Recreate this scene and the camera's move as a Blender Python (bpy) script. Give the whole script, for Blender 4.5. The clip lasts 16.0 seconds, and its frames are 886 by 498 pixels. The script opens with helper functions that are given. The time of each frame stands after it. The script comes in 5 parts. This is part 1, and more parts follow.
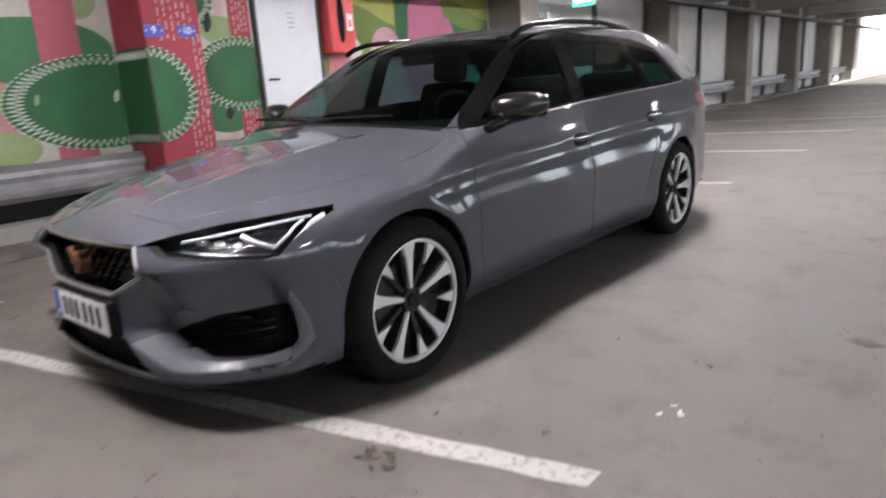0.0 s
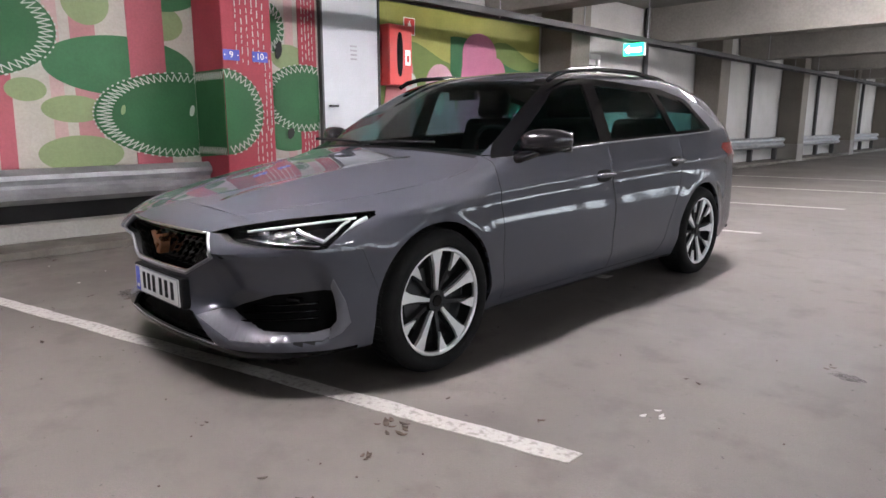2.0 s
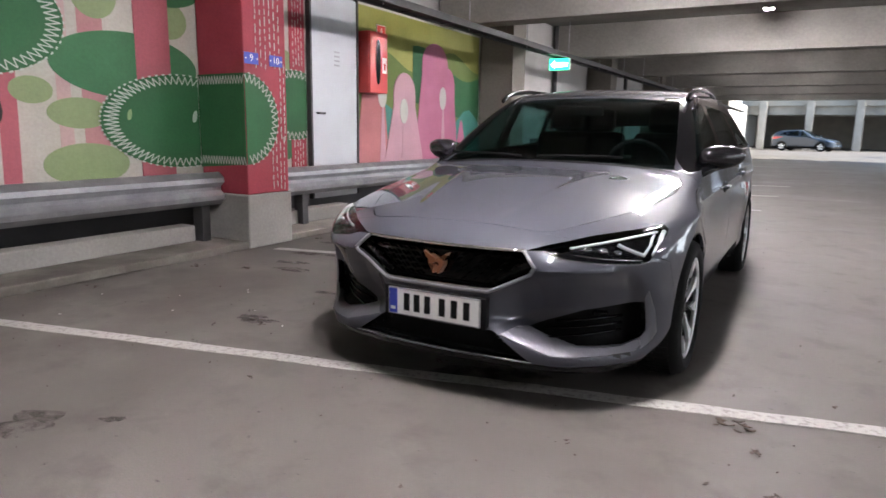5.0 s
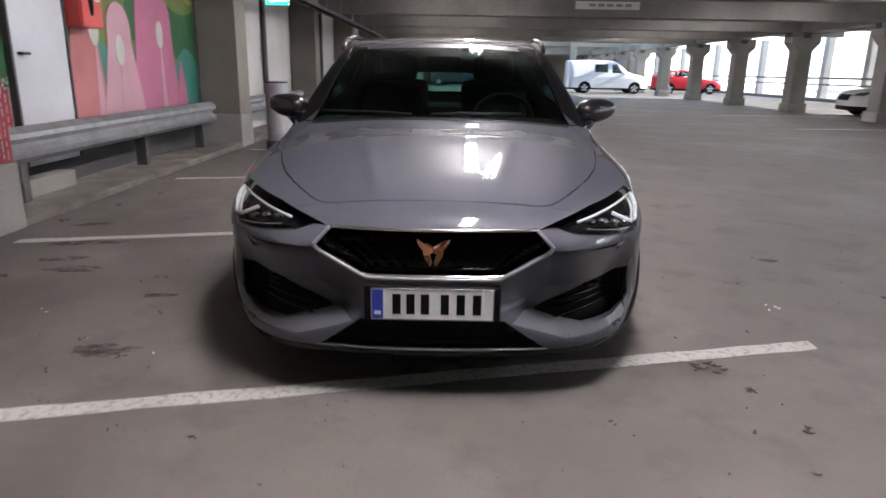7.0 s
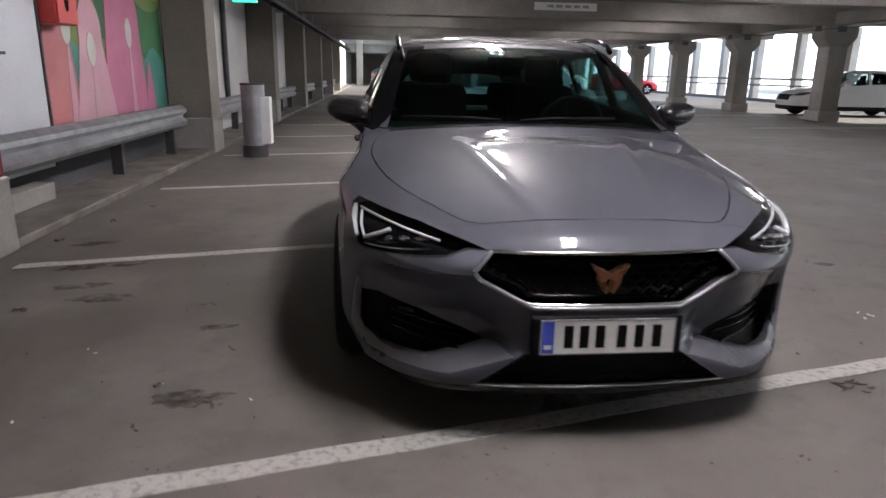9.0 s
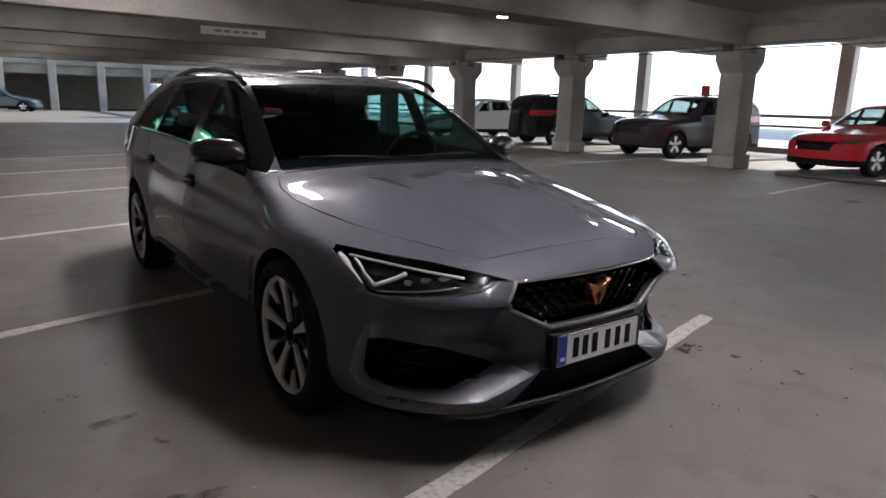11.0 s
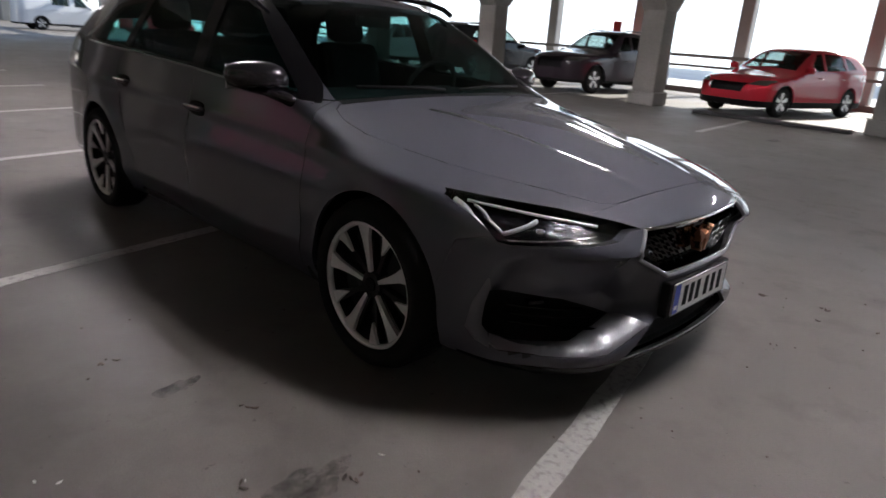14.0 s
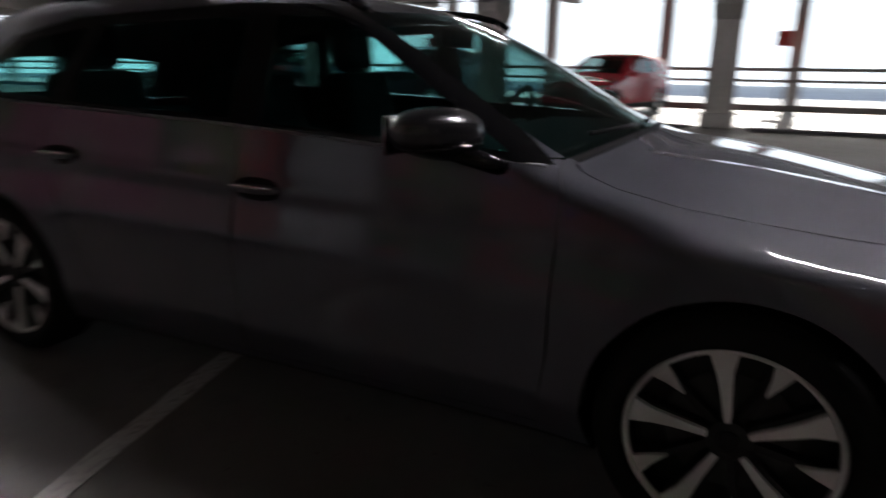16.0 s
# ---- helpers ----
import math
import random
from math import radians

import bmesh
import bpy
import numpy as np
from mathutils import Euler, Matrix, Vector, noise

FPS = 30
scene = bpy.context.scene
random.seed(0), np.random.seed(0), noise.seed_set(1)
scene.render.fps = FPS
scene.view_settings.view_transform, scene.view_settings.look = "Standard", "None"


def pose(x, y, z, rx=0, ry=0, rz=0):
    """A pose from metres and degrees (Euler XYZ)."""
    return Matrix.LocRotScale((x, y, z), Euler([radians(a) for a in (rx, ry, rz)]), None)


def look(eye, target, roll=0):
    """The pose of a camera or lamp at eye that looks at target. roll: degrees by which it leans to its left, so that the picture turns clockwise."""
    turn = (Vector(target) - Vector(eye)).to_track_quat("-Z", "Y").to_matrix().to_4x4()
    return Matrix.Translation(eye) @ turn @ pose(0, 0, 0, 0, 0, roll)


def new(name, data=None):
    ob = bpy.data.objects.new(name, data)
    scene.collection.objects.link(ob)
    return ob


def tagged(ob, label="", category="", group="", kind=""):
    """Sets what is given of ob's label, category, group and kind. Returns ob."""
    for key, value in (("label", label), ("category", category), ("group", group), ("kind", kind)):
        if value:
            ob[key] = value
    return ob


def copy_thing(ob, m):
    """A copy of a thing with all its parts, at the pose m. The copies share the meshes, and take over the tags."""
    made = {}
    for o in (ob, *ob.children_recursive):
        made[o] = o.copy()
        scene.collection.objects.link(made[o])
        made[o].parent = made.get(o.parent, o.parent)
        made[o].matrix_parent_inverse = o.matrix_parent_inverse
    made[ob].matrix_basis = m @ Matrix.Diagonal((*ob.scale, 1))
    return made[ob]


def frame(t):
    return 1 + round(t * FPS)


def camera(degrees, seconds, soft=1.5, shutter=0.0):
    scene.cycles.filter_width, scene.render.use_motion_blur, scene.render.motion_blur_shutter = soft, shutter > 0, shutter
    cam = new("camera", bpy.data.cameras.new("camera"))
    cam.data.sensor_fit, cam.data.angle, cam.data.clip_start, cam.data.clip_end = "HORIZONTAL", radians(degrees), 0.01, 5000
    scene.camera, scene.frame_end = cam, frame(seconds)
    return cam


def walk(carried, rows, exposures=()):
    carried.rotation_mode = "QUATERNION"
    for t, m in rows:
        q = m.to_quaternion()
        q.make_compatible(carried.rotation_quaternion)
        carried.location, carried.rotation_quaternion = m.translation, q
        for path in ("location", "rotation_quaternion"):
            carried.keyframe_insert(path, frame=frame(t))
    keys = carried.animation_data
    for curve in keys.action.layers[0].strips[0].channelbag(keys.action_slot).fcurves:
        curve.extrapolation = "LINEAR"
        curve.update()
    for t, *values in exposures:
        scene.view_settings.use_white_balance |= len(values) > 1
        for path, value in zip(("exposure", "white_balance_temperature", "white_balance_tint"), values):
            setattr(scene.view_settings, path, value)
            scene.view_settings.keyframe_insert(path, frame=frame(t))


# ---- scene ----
cam = camera(68.5, 16.0, shutter=0.5)
PATH = [
    (0, (2.512, -1.718, 1.109), (1.248, -0.247, 0.619), -3.8),
    (0.5, (2.727, -1.862, 1.081), (1.353, -0.522, 0.518), -4.2),
    (1, (2.766, -1.936, 1.08), (1.42, -0.528, 0.629), -0.5),
    (1.5, (2.805, -1.95, 1.088), (1.46, -0.526, 0.681), -0.1),
    (2, (2.814, -1.957, 1.084), (1.442, -0.553, 0.703), 0.1),
    (2.5, (2.784, -2.072, 1.086), (1.458, -0.623, 0.71), 2.2),
    (3, (2.649, -2.389, 1.086), (1.418, -0.884, 0.616), 4.8),
    (3.2, (2.559, -2.467, 1.075), (1.282, -0.994, 0.625), 4.8),
    (5.3, (1.088, -3.192, 1.134), (0.218, -1.434, 0.744), 1.5),
    (5.5, (0.929, -3.215, 1.141), (0.179, -1.412, 0.709), 3.2),
    (6, (0.601, -3.293, 1.132), (0.359, -1.343, 0.762), 4.3),
    (6.5, (0.26, -3.237, 1.126), (0.135, -1.279, 0.74), 2.9),
    (7, (0.052, -3.053, 1.199), (0.037, -1.124, 0.669), 1.0),
    (7.5, (-0.162, -2.988, 1.214), (-0.022, -1.049, 0.746), 1.2),
    (8, (-0.327, -2.971, 1.22), (-0.053, -1.057, 0.706), 1.7),
    (8.5, (-0.496, -2.922, 1.201), (-0.248, -1.002, 0.696), 4.5),
    (9, (-0.709, -2.731, 1.193), (-0.528, -0.81, 0.668), 1.0),
    (9.5, (-0.937, -2.511, 1.195), (-0.461, -0.619, 0.753), 2.8),
    (10, (-1.28, -2.389, 1.211), (-0.418, -0.66, 0.696), 0.4),
    (10.2, (-1.386, -2.358, 1.236), (-0.438, -0.672, 0.727), 0.8),
    (12.3, (-2.326, -2.405, 1.245), (-1.06, -0.903, 0.868), 0.9),
    (12.5, (-2.326, -2.405, 1.223), (-1.084, -0.893, 0.809), 2.5),
    (13, (-2.366, -2.331, 1.218), (-1.125, -0.853, 0.692), 3.7),
    (13.5, (-2.361, -2.096, 1.159), (-1.022, -0.702, 0.645), 2.6),
    (14, (-2.309, -1.732, 1.212), (-0.934, -0.421, 0.587), 4.2),
    (14.5, (-2.387, -1.306, 1.159), (-0.778, -0.258, 0.6), 4.6),
    (15, (-2.41, -0.861, 1.139), (-0.805, 0.209, 0.611), 3.8),
    (15.5, (-2.357, -0.382, 1.172), (-0.958, 0.953, 0.661), 1.9),
    (16, (-2.367, 0.018, 1.157), (-0.635, 0.857, 0.613), 0.6),
]
walk(cam, [(t, look(eye, target, roll)) for t, eye, target, roll in PATH], [(0, 3.2), (2, 3.2), (3, 3.15), (5.5, 3.05), (7, 2.85), (8, 2.7), (9, 2.55), (10, 2.45), (12.5, 2.25), (13.5, 2.3), (14.5, 2.25), (15, 2.05), (15.5, 2.1), (16, 1.85)])

# ---- world and light ----
world = bpy.data.worlds.new("world")
scene.world = world
world.use_nodes = True
wn = world.node_tree
sky = wn.nodes.new("ShaderNodeTexSky")
sky.sky_type, sky.sun_disc = "NISHITA", False
sky.sun_elevation, sky.sun_rotation = radians(26), radians(92)
sky.air_density, sky.dust_density = 1.0, 1.0
wn.links.new(sky.outputs[0], wn.nodes["Background"].inputs[0])
wn.nodes["Background"].inputs[1].default_value = 0.07
sun = new("sun", bpy.data.lights.new("sun", "SUN"))
sun.data.energy, sun.data.angle, sun.data.color = 3.0, radians(0.6), (1.0, 0.96, 0.9)
sun.matrix_world = look((0, 0, 0), (-math.cos(radians(26)) * math.sin(radians(92)), -math.cos(radians(26)) * math.cos(radians(92)), -math.sin(radians(26))))


# ---- materials ----
def rgb(c):
    return (*c, 1.0)


def material(name, color, rough=0.5, metal=0.0, other=None, scale=4.0, fine=60.0, amount=0.5, bump=0.0, coat=0.0, spread=0.0, contrast=(0.35, 0.65), rough_var=0.1, spec=0.5):
    """A surface with a coarse and a fine variation of its colour, gloss and relief; spread: how much pieces differ."""
    m = bpy.data.materials.new(name)
    m.use_nodes = True
    nt = m.node_tree
    p = nt.nodes["Principled BSDF"]
    p.inputs["Metallic"].default_value = metal
    p.inputs["Roughness"].default_value = rough
    p.inputs["Specular IOR Level"].default_value = spec
    p.inputs["Coat Weight"].default_value = coat
    p.inputs["Coat Roughness"].default_value = 0.04
    if other is None:
        other = tuple(v * 0.8 for v in color)
    tc = nt.nodes.new("ShaderNodeTexCoord")
    geo = nt.nodes.new("ShaderNodeNewGeometry")
    big = nt.nodes.new("ShaderNodeTexNoise")
    big.inputs["Scale"].default_value, big.inputs["Detail"].default_value = scale, 5
    small = nt.nodes.new("ShaderNodeTexNoise")
    small.inputs["Scale"].default_value, small.inputs["Detail"].default_value = fine, 3
    for n in (big, small):
        nt.links.new(geo.outputs["Position"], n.inputs["Vector"])
    ramp = nt.nodes.new("ShaderNodeValToRGB")
    ramp.color_ramp.elements[0].position, ramp.color_ramp.elements[1].position = contrast
    nt.links.new(big.outputs[0], ramp.inputs[0])
    mix = nt.nodes.new("ShaderNodeMix")
    mix.data_type = "RGBA"
    mix.inputs["A"].default_value, mix.inputs["B"].default_value = rgb(color), rgb(other)
    scale_fac = nt.nodes.new("ShaderNodeMath")
    scale_fac.operation = "MULTIPLY"
    scale_fac.inputs[1].default_value = amount
    nt.links.new(ramp.outputs[0], scale_fac.inputs[0])
    nt.links.new(scale_fac.outputs[0], mix.inputs["Factor"])
    grain = nt.nodes.new("ShaderNodeMapRange")
    grain.inputs["From Min"].default_value, grain.inputs["From Max"].default_value = 0.3, 0.7
    grain.inputs["To Min"].default_value, grain.inputs["To Max"].default_value = 1 - 0.13 * amount, 1 + 0.08 * amount
    nt.links.new(small.outputs[0], grain.inputs["Value"])
    hsv = nt.nodes.new("ShaderNodeHueSaturation")
    nt.links.new(mix.outputs["Result"], hsv.inputs["Color"])
    if spread:
        info = nt.nodes.new("ShaderNodeObjectInfo")
        vary = nt.nodes.new("ShaderNodeMapRange")
        vary.inputs["To Min"].default_value, vary.inputs["To Max"].default_value = 1 - spread, 1 + spread
        nt.links.new(info.outputs["Random"], vary.inputs["Value"])
        both = nt.nodes.new("ShaderNodeMath")
        both.operation = "MULTIPLY"
        nt.links.new(vary.outputs[0], both.inputs[0])
        nt.links.new(grain.outputs[0], both.inputs[1])
        nt.links.new(both.outputs[0], hsv.inputs["Value"])
    else:
        nt.links.new(grain.outputs[0], hsv.inputs["Value"])
    nt.links.new(hsv.outputs[0], p.inputs["Base Color"])
    rr = nt.nodes.new("ShaderNodeMapRange")
    rr.inputs["To Min"].default_value, rr.inputs["To Max"].default_value = max(0.02, rough - rough_var), min(1, rough + rough_var)
    nt.links.new(big.outputs[0], rr.inputs["Value"])
    nt.links.new(rr.outputs[0], p.inputs["Roughness"])
    if bump:
        b = nt.nodes.new("ShaderNodeBump")
        b.inputs["Strength"].default_value, b.inputs["Distance"].default_value = min(1, bump), 0.004
        nt.links.new(small.outputs[0], b.inputs["Height"])
        nt.links.new(b.outputs[0], p.inputs["Normal"])
    return m


def glow(name, color, strength):
    m = bpy.data.materials.new(name)
    m.use_nodes = True
    p = m.node_tree.nodes["Principled BSDF"]
    p.inputs["Base Color"].default_value = rgb(color)
    p.inputs["Emission Color"].default_value = rgb(color)
    p.inputs["Emission Strength"].default_value = strength
    return m


def glass(name, tint, rough=0.0, clear=0.5):
    """Thin tinted glass: part mirror-coated gloss, part see-through."""
    m = bpy.data.materials.new(name)
    m.use_nodes = True
    nt = m.node_tree
    nt.nodes.clear()
    out = nt.nodes.new("ShaderNodeOutputMaterial")
    tr = nt.nodes.new("ShaderNodeBsdfTransparent")
    tr.inputs[0].default_value = rgb(tint)
    gl = nt.nodes.new("ShaderNodeBsdfGlossy")
    gl.inputs["Roughness"].default_value = rough
    lw = nt.nodes.new("ShaderNodeLayerWeight")
    lw.inputs["Blend"].default_value = 0.5
    pw = nt.nodes.new("ShaderNodeMath")
    pw.operation, pw.inputs[1].default_value = "POWER", 5.0
    nt.links.new(lw.outputs["Facing"], pw.inputs[0])
    fr = nt.nodes.new("ShaderNodeMapRange")
    fr.inputs["To Min"].default_value, fr.inputs["To Max"].default_value = 0.012, 0.8
    nt.links.new(pw.outputs[0], fr.inputs["Value"])
    mx = nt.nodes.new("ShaderNodeMixShader")
    nt.links.new(fr.outputs[0], mx.inputs[0])
    nt.links.new(tr.outputs[0], mx.inputs[1])
    nt.links.new(gl.outputs[0], mx.inputs[2])
    nt.links.new(mx.outputs[0], out.inputs[0])
    return m


def floor_material():
    """Worn garage concrete: broad grime, blotches, fine grain and dark specks."""
    m = bpy.data.materials.new("floor_concrete")
    m.use_nodes = True
    nt = m.node_tree
    p = nt.nodes["Principled BSDF"]
    geo = nt.nodes.new("ShaderNodeNewGeometry")
    col = None

    def noise_of(scale, detail, lo, hi):
        n = nt.nodes.new("ShaderNodeTexNoise")
        n.inputs["Scale"].default_value, n.inputs["Detail"].default_value, n.inputs["Roughness"].default_value = scale, detail, 0.62
        nt.links.new(geo.outputs["Position"], n.inputs["Vector"])
        r = nt.nodes.new("ShaderNodeMapRange")
        r.inputs["From Min"].default_value, r.inputs["From Max"].default_value = lo, hi
        nt.links.new(n.outputs[0], r.inputs["Value"])
        return r.outputs[0], n

    def over(base, top, fac, k):
        x = nt.nodes.new("ShaderNodeMix")
        x.data_type = "RGBA"
        if isinstance(base, tuple):
            x.inputs["A"].default_value = rgb(base)
        else:
            nt.links.new(base, x.inputs["A"])
        x.inputs["B"].default_value = rgb(top)
        g = nt.nodes.new("ShaderNodeMath")
        g.operation, g.inputs[1].default_value = "MULTIPLY", k
        nt.links.new(fac, g.inputs[0])
        nt.links.new(g.outputs[0], x.inputs["Factor"])
        return x.outputs["Result"]
    broad, n0 = noise_of(0.55, 6, 0.38, 0.68)
    blotch, n1 = noise_of(3.2, 6, 0.52, 0.72)
    pale, n2 = noise_of(1.4, 5, 0.5, 0.75)
    grain, n3 = noise_of(150, 2, 0.35, 0.65)
    speck, n4 = noise_of(17, 4, 0.67, 0.73)
    col = over((0.157, 0.143, 0.128), (0.087, 0.077, 0.069), broad, 0.85)
    col = over(col, (0.187, 0.172, 0.155), pale, 0.6)
    col = over(col, (0.068, 0.060, 0.053), blotch, 0.7)
    col = over(col, (0.108, 0.099, 0.089), grain, 0.5)
    col = over(col, (0.033, 0.028, 0.025), speck, 0.8)
    # brown tyre and oil grime of the bays, broken up by noise; the ramp paints in dimmer light by the wall
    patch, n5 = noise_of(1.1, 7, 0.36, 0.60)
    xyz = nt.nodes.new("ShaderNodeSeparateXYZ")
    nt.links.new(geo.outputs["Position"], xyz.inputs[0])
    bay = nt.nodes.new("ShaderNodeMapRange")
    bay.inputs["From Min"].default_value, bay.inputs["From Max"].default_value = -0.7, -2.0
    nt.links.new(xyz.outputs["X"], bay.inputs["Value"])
    grime_dimming = nt.nodes.new("ShaderNodeMath")
    grime_dimming.operation = "MULTIPLY"
    nt.links.new(bay.outputs[0], grime_dimming.inputs[0])
    nt.links.new(patch, grime_dimming.inputs[1])
    col = over(col, (0.060, 0.050, 0.042), grime_dimming.outputs[0], 0.72)
    dots, n6 = noise_of(42, 3, 0.70, 0.74)
    col = over(col, (0.045, 0.038, 0.032), dots, 0.7)
    nt.links.new(col, p.inputs["Base Color"])
    rr = nt.nodes.new("ShaderNodeMapRange")
    rr.inputs["To Min"].default_value, rr.inputs["To Max"].default_value = 0.78, 0.5
    nt.links.new(broad, rr.inputs["Value"])
    nt.links.new(rr.outputs[0], p.inputs["Roughness"])
    p.inputs["Specular IOR Level"].default_value = 0.35
    b = nt.nodes.new("ShaderNodeBump")
    b.inputs["Strength"].default_value, b.inputs["Distance"].default_value = 0.15, 0.003
    nt.links.new(n3.outputs[0], b.inputs["Height"])
    nt.links.new(b.outputs[0], p.inputs["Normal"])
    return m


M = {
    "tube": glow("lamp_tube_glow", (1.0, 0.945, 1.0), 60.0),
    "faint_tube": glow("faint_lamp_tube_glow", (1.0, 0.95, 1.0), 18.0),
    "old_tube": glow("tired_lamp_tube_glow", (1.0, 0.955, 1.03), 24.0),
    "outside": material("pale_ground", (0.496, 0.480, 0.456), 0.9, scale=0.4, amount=0.6),
    "backdrop_glow": glow("white_backdrop_glow", (0.95, 0.98, 1.0), 0.36),
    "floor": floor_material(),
    "concrete": material("concrete", (0.204, 0.187, 0.160), 0.85, other=(0.163, 0.150, 0.129), scale=1.3, fine=30, amount=0.8, bump=0.25, spec=0.2),
    "concrete_pale": material("pale_concrete", (0.272, 0.262, 0.245), 0.85, other=(0.190, 0.180, 0.163), scale=1.1, fine=40, amount=0.7, bump=0.2, spec=0.2),
    "beam": material("beam_concrete", (0.258, 0.245, 0.221), 0.85, other=(0.163, 0.153, 0.136), scale=0.8, fine=25, amount=0.8, bump=0.2, spec=0.2),
    "slab": material("slab_concrete", (0.231, 0.224, 0.207), 0.9, other=(0.163, 0.156, 0.143), scale=0.6, fine=30, amount=0.7, bump=0.18, spec=0.2),
    "line": material("worn_line_paint", (0.408, 0.394, 0.367), 0.7, other=(0.204, 0.190, 0.177), scale=38, fine=160, amount=0.75, bump=0.3, contrast=(0.50, 0.66)),
    "kerb": material("kerb_concrete", (0.163, 0.150, 0.133), 0.85, other=(0.088, 0.080, 0.068), scale=3, fine=50, amount=0.8, bump=0.3, spec=0.2),
    "galv": material("galvanised_steel", (0.40, 0.40, 0.41), 0.45, 0.8, other=(0.26, 0.26, 0.27), scale=5, fine=40, amount=0.6, bump=0.15),
    "dark_steel": material("dark_steel", (0.06, 0.06, 0.06), 0.6, 0.3, scale=6, amount=0.6, bump=0.2),
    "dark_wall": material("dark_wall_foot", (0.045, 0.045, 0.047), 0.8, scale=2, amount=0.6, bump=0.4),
    "white_wall": material("white_painted_wall", (0.488, 0.479, 0.464), 0.8, other=(0.366, 0.350, 0.326), scale=0.9, fine=35, amount=0.7, bump=0.15, spec=0.2),
    "grey_panel": material("grey_metal_door", (0.52, 0.54, 0.56), 0.55, 0.0, other=(0.44, 0.45, 0.47), scale=1.5, amount=0.5, bump=0.1),
    "red_box": material("red_enamel", (0.50, 0.035, 0.03), 0.35, other=(0.40, 0.03, 0.025), scale=4, amount=0.4),
    "black": material("black_plastic", (0.006, 0.006, 0.0065), 0.62, scale=8, amount=0.4, bump=0.1, spec=0.12),
    "gloss_black": material("gloss_black", (0.006, 0.006, 0.007), 0.14, scale=8, amount=0.3, rough_var=0.03, spec=0.3),
    "rubber": material("tyre_rubber", (0.010, 0.010, 0.010), 0.85, scale=10, fine=90, amount=0.6, bump=0.4, spec=0.2),
    "blue_sign": material("blue_enamel", (0.035, 0.06, 0.42), 0.4, scale=6, amount=0.3),
    "white": material("white_paint", (0.80, 0.80, 0.78), 0.5, other=(0.7, 0.7, 0.67), scale=6, amount=0.4),
    "green_sign": glow("green_exit_glow", (0.015, 0.55, 0.20), 1.0),
    "sign_white": glow("white_exit_glow", (0.85, 1.0, 0.9), 1.6),
}


# ---- mesh helpers ----
def mesh_of(bm, name, mat=None, smooth=False):
    me = bpy.data.meshes.new(name)
    bm.to_mesh(me)
    bm.free()
    if mat:
        me.materials.append(mat)
    if smooth:
        me.shade_smooth()
    return me


def thing(name, bm, mat, label="", category="", kind="", group="", smooth=False):
    return tagged(new(name, mesh_of(bm, name, mat, smooth)), label, category, group, kind)


def empty(name, label="", category="", group="", at=(0, 0, 0), rz=0):
    ob = tagged(new(name), label, category, group)
    ob.empty_display_size = 0.1
    ob.matrix_world = pose(*at, 0, 0, rz)
    return ob


def part(name, bm, mat, parent, label="", smooth=False):
    ob = new(name, bm if isinstance(bm, bpy.types.Mesh) else mesh_of(bm, name, mat, smooth))
    ob.parent = parent
    return tagged(ob, label)


def box(bm, x0, x1, y0, y1, z0, z1, bevel=0.0, m=None):
    """An upright box with bevelled edges, added to bm."""
    b = bmesh.new()
    bmesh.ops.create_cube(b, size=1)
    for v in b.verts:
        v.co = Vector(((x0 + x1) / 2 + v.co.x * (x1 - x0), (y0 + y1) / 2 + v.co.y * (y1 - y0), (z0 + z1) / 2 + v.co.z * (z1 - z0)))
    if bevel:
        bmesh.ops.bevel(b, geom=b.edges[:], offset=bevel, segments=2, affect="EDGES", profile=0.5)
    if m is not None:
        bmesh.ops.transform(b, matrix=m, verts=b.verts[:])
    add(bm, b)
    return bm


def add(bm, b):
    me = bpy.data.meshes.new("tmp")
    b.to_mesh(me)
    b.free()
    bm.from_mesh(me)
    bpy.data.meshes.remove(me)


def boxes(*args, bevel=0.0):
    bm = bmesh.new()
    for a in args:
        box(bm, *a, bevel=bevel)
    return bm


def prism(bm, outline, axis, lo, hi, bevel=0.0):
    """A solid with the given outline in the other two axes, from lo to hi along axis (0 x, 1 y, 2 z)."""
    b = bmesh.new()
    keep = [i for i in range(3) if i != axis]
    rings = []
    for d in (lo, hi):
        ring = []
        for u, v in outline:
            co = [0, 0, 0]
            co[keep[0]], co[keep[1]], co[axis] = u, v, d
            ring.append(b.verts.new(co))
        rings.append(ring)
    n = len(outline)
    b.faces.new(rings[0])
    b.faces.new(rings[1][::-1])
    for i in range(n):
        b.faces.new((rings[0][i], rings[1][i], rings[1][(i + 1) % n], rings[0][(i + 1) % n]))
    bmesh.ops.recalc_face_normals(b, faces=b.faces[:])
    if bevel:
        bmesh.ops.bevel(b, geom=b.edges[:], offset=bevel, segments=2, affect="EDGES", profile=0.5)
    add(bm, b)
    return bm


def rounded(outline, times=2, amount=0.25):
    """Cuts the corners of an outline, so that they run round."""
    pts = [Vector(p) for p in outline]
    for _ in range(times):
        out = []
        for i, p in enumerate(pts):
            q = pts[(i + 1) % len(pts)]
            out += [p.lerp(q, amount), p.lerp(q, 1 - amount)]
        pts = out
    return [tuple(p) for p in pts]


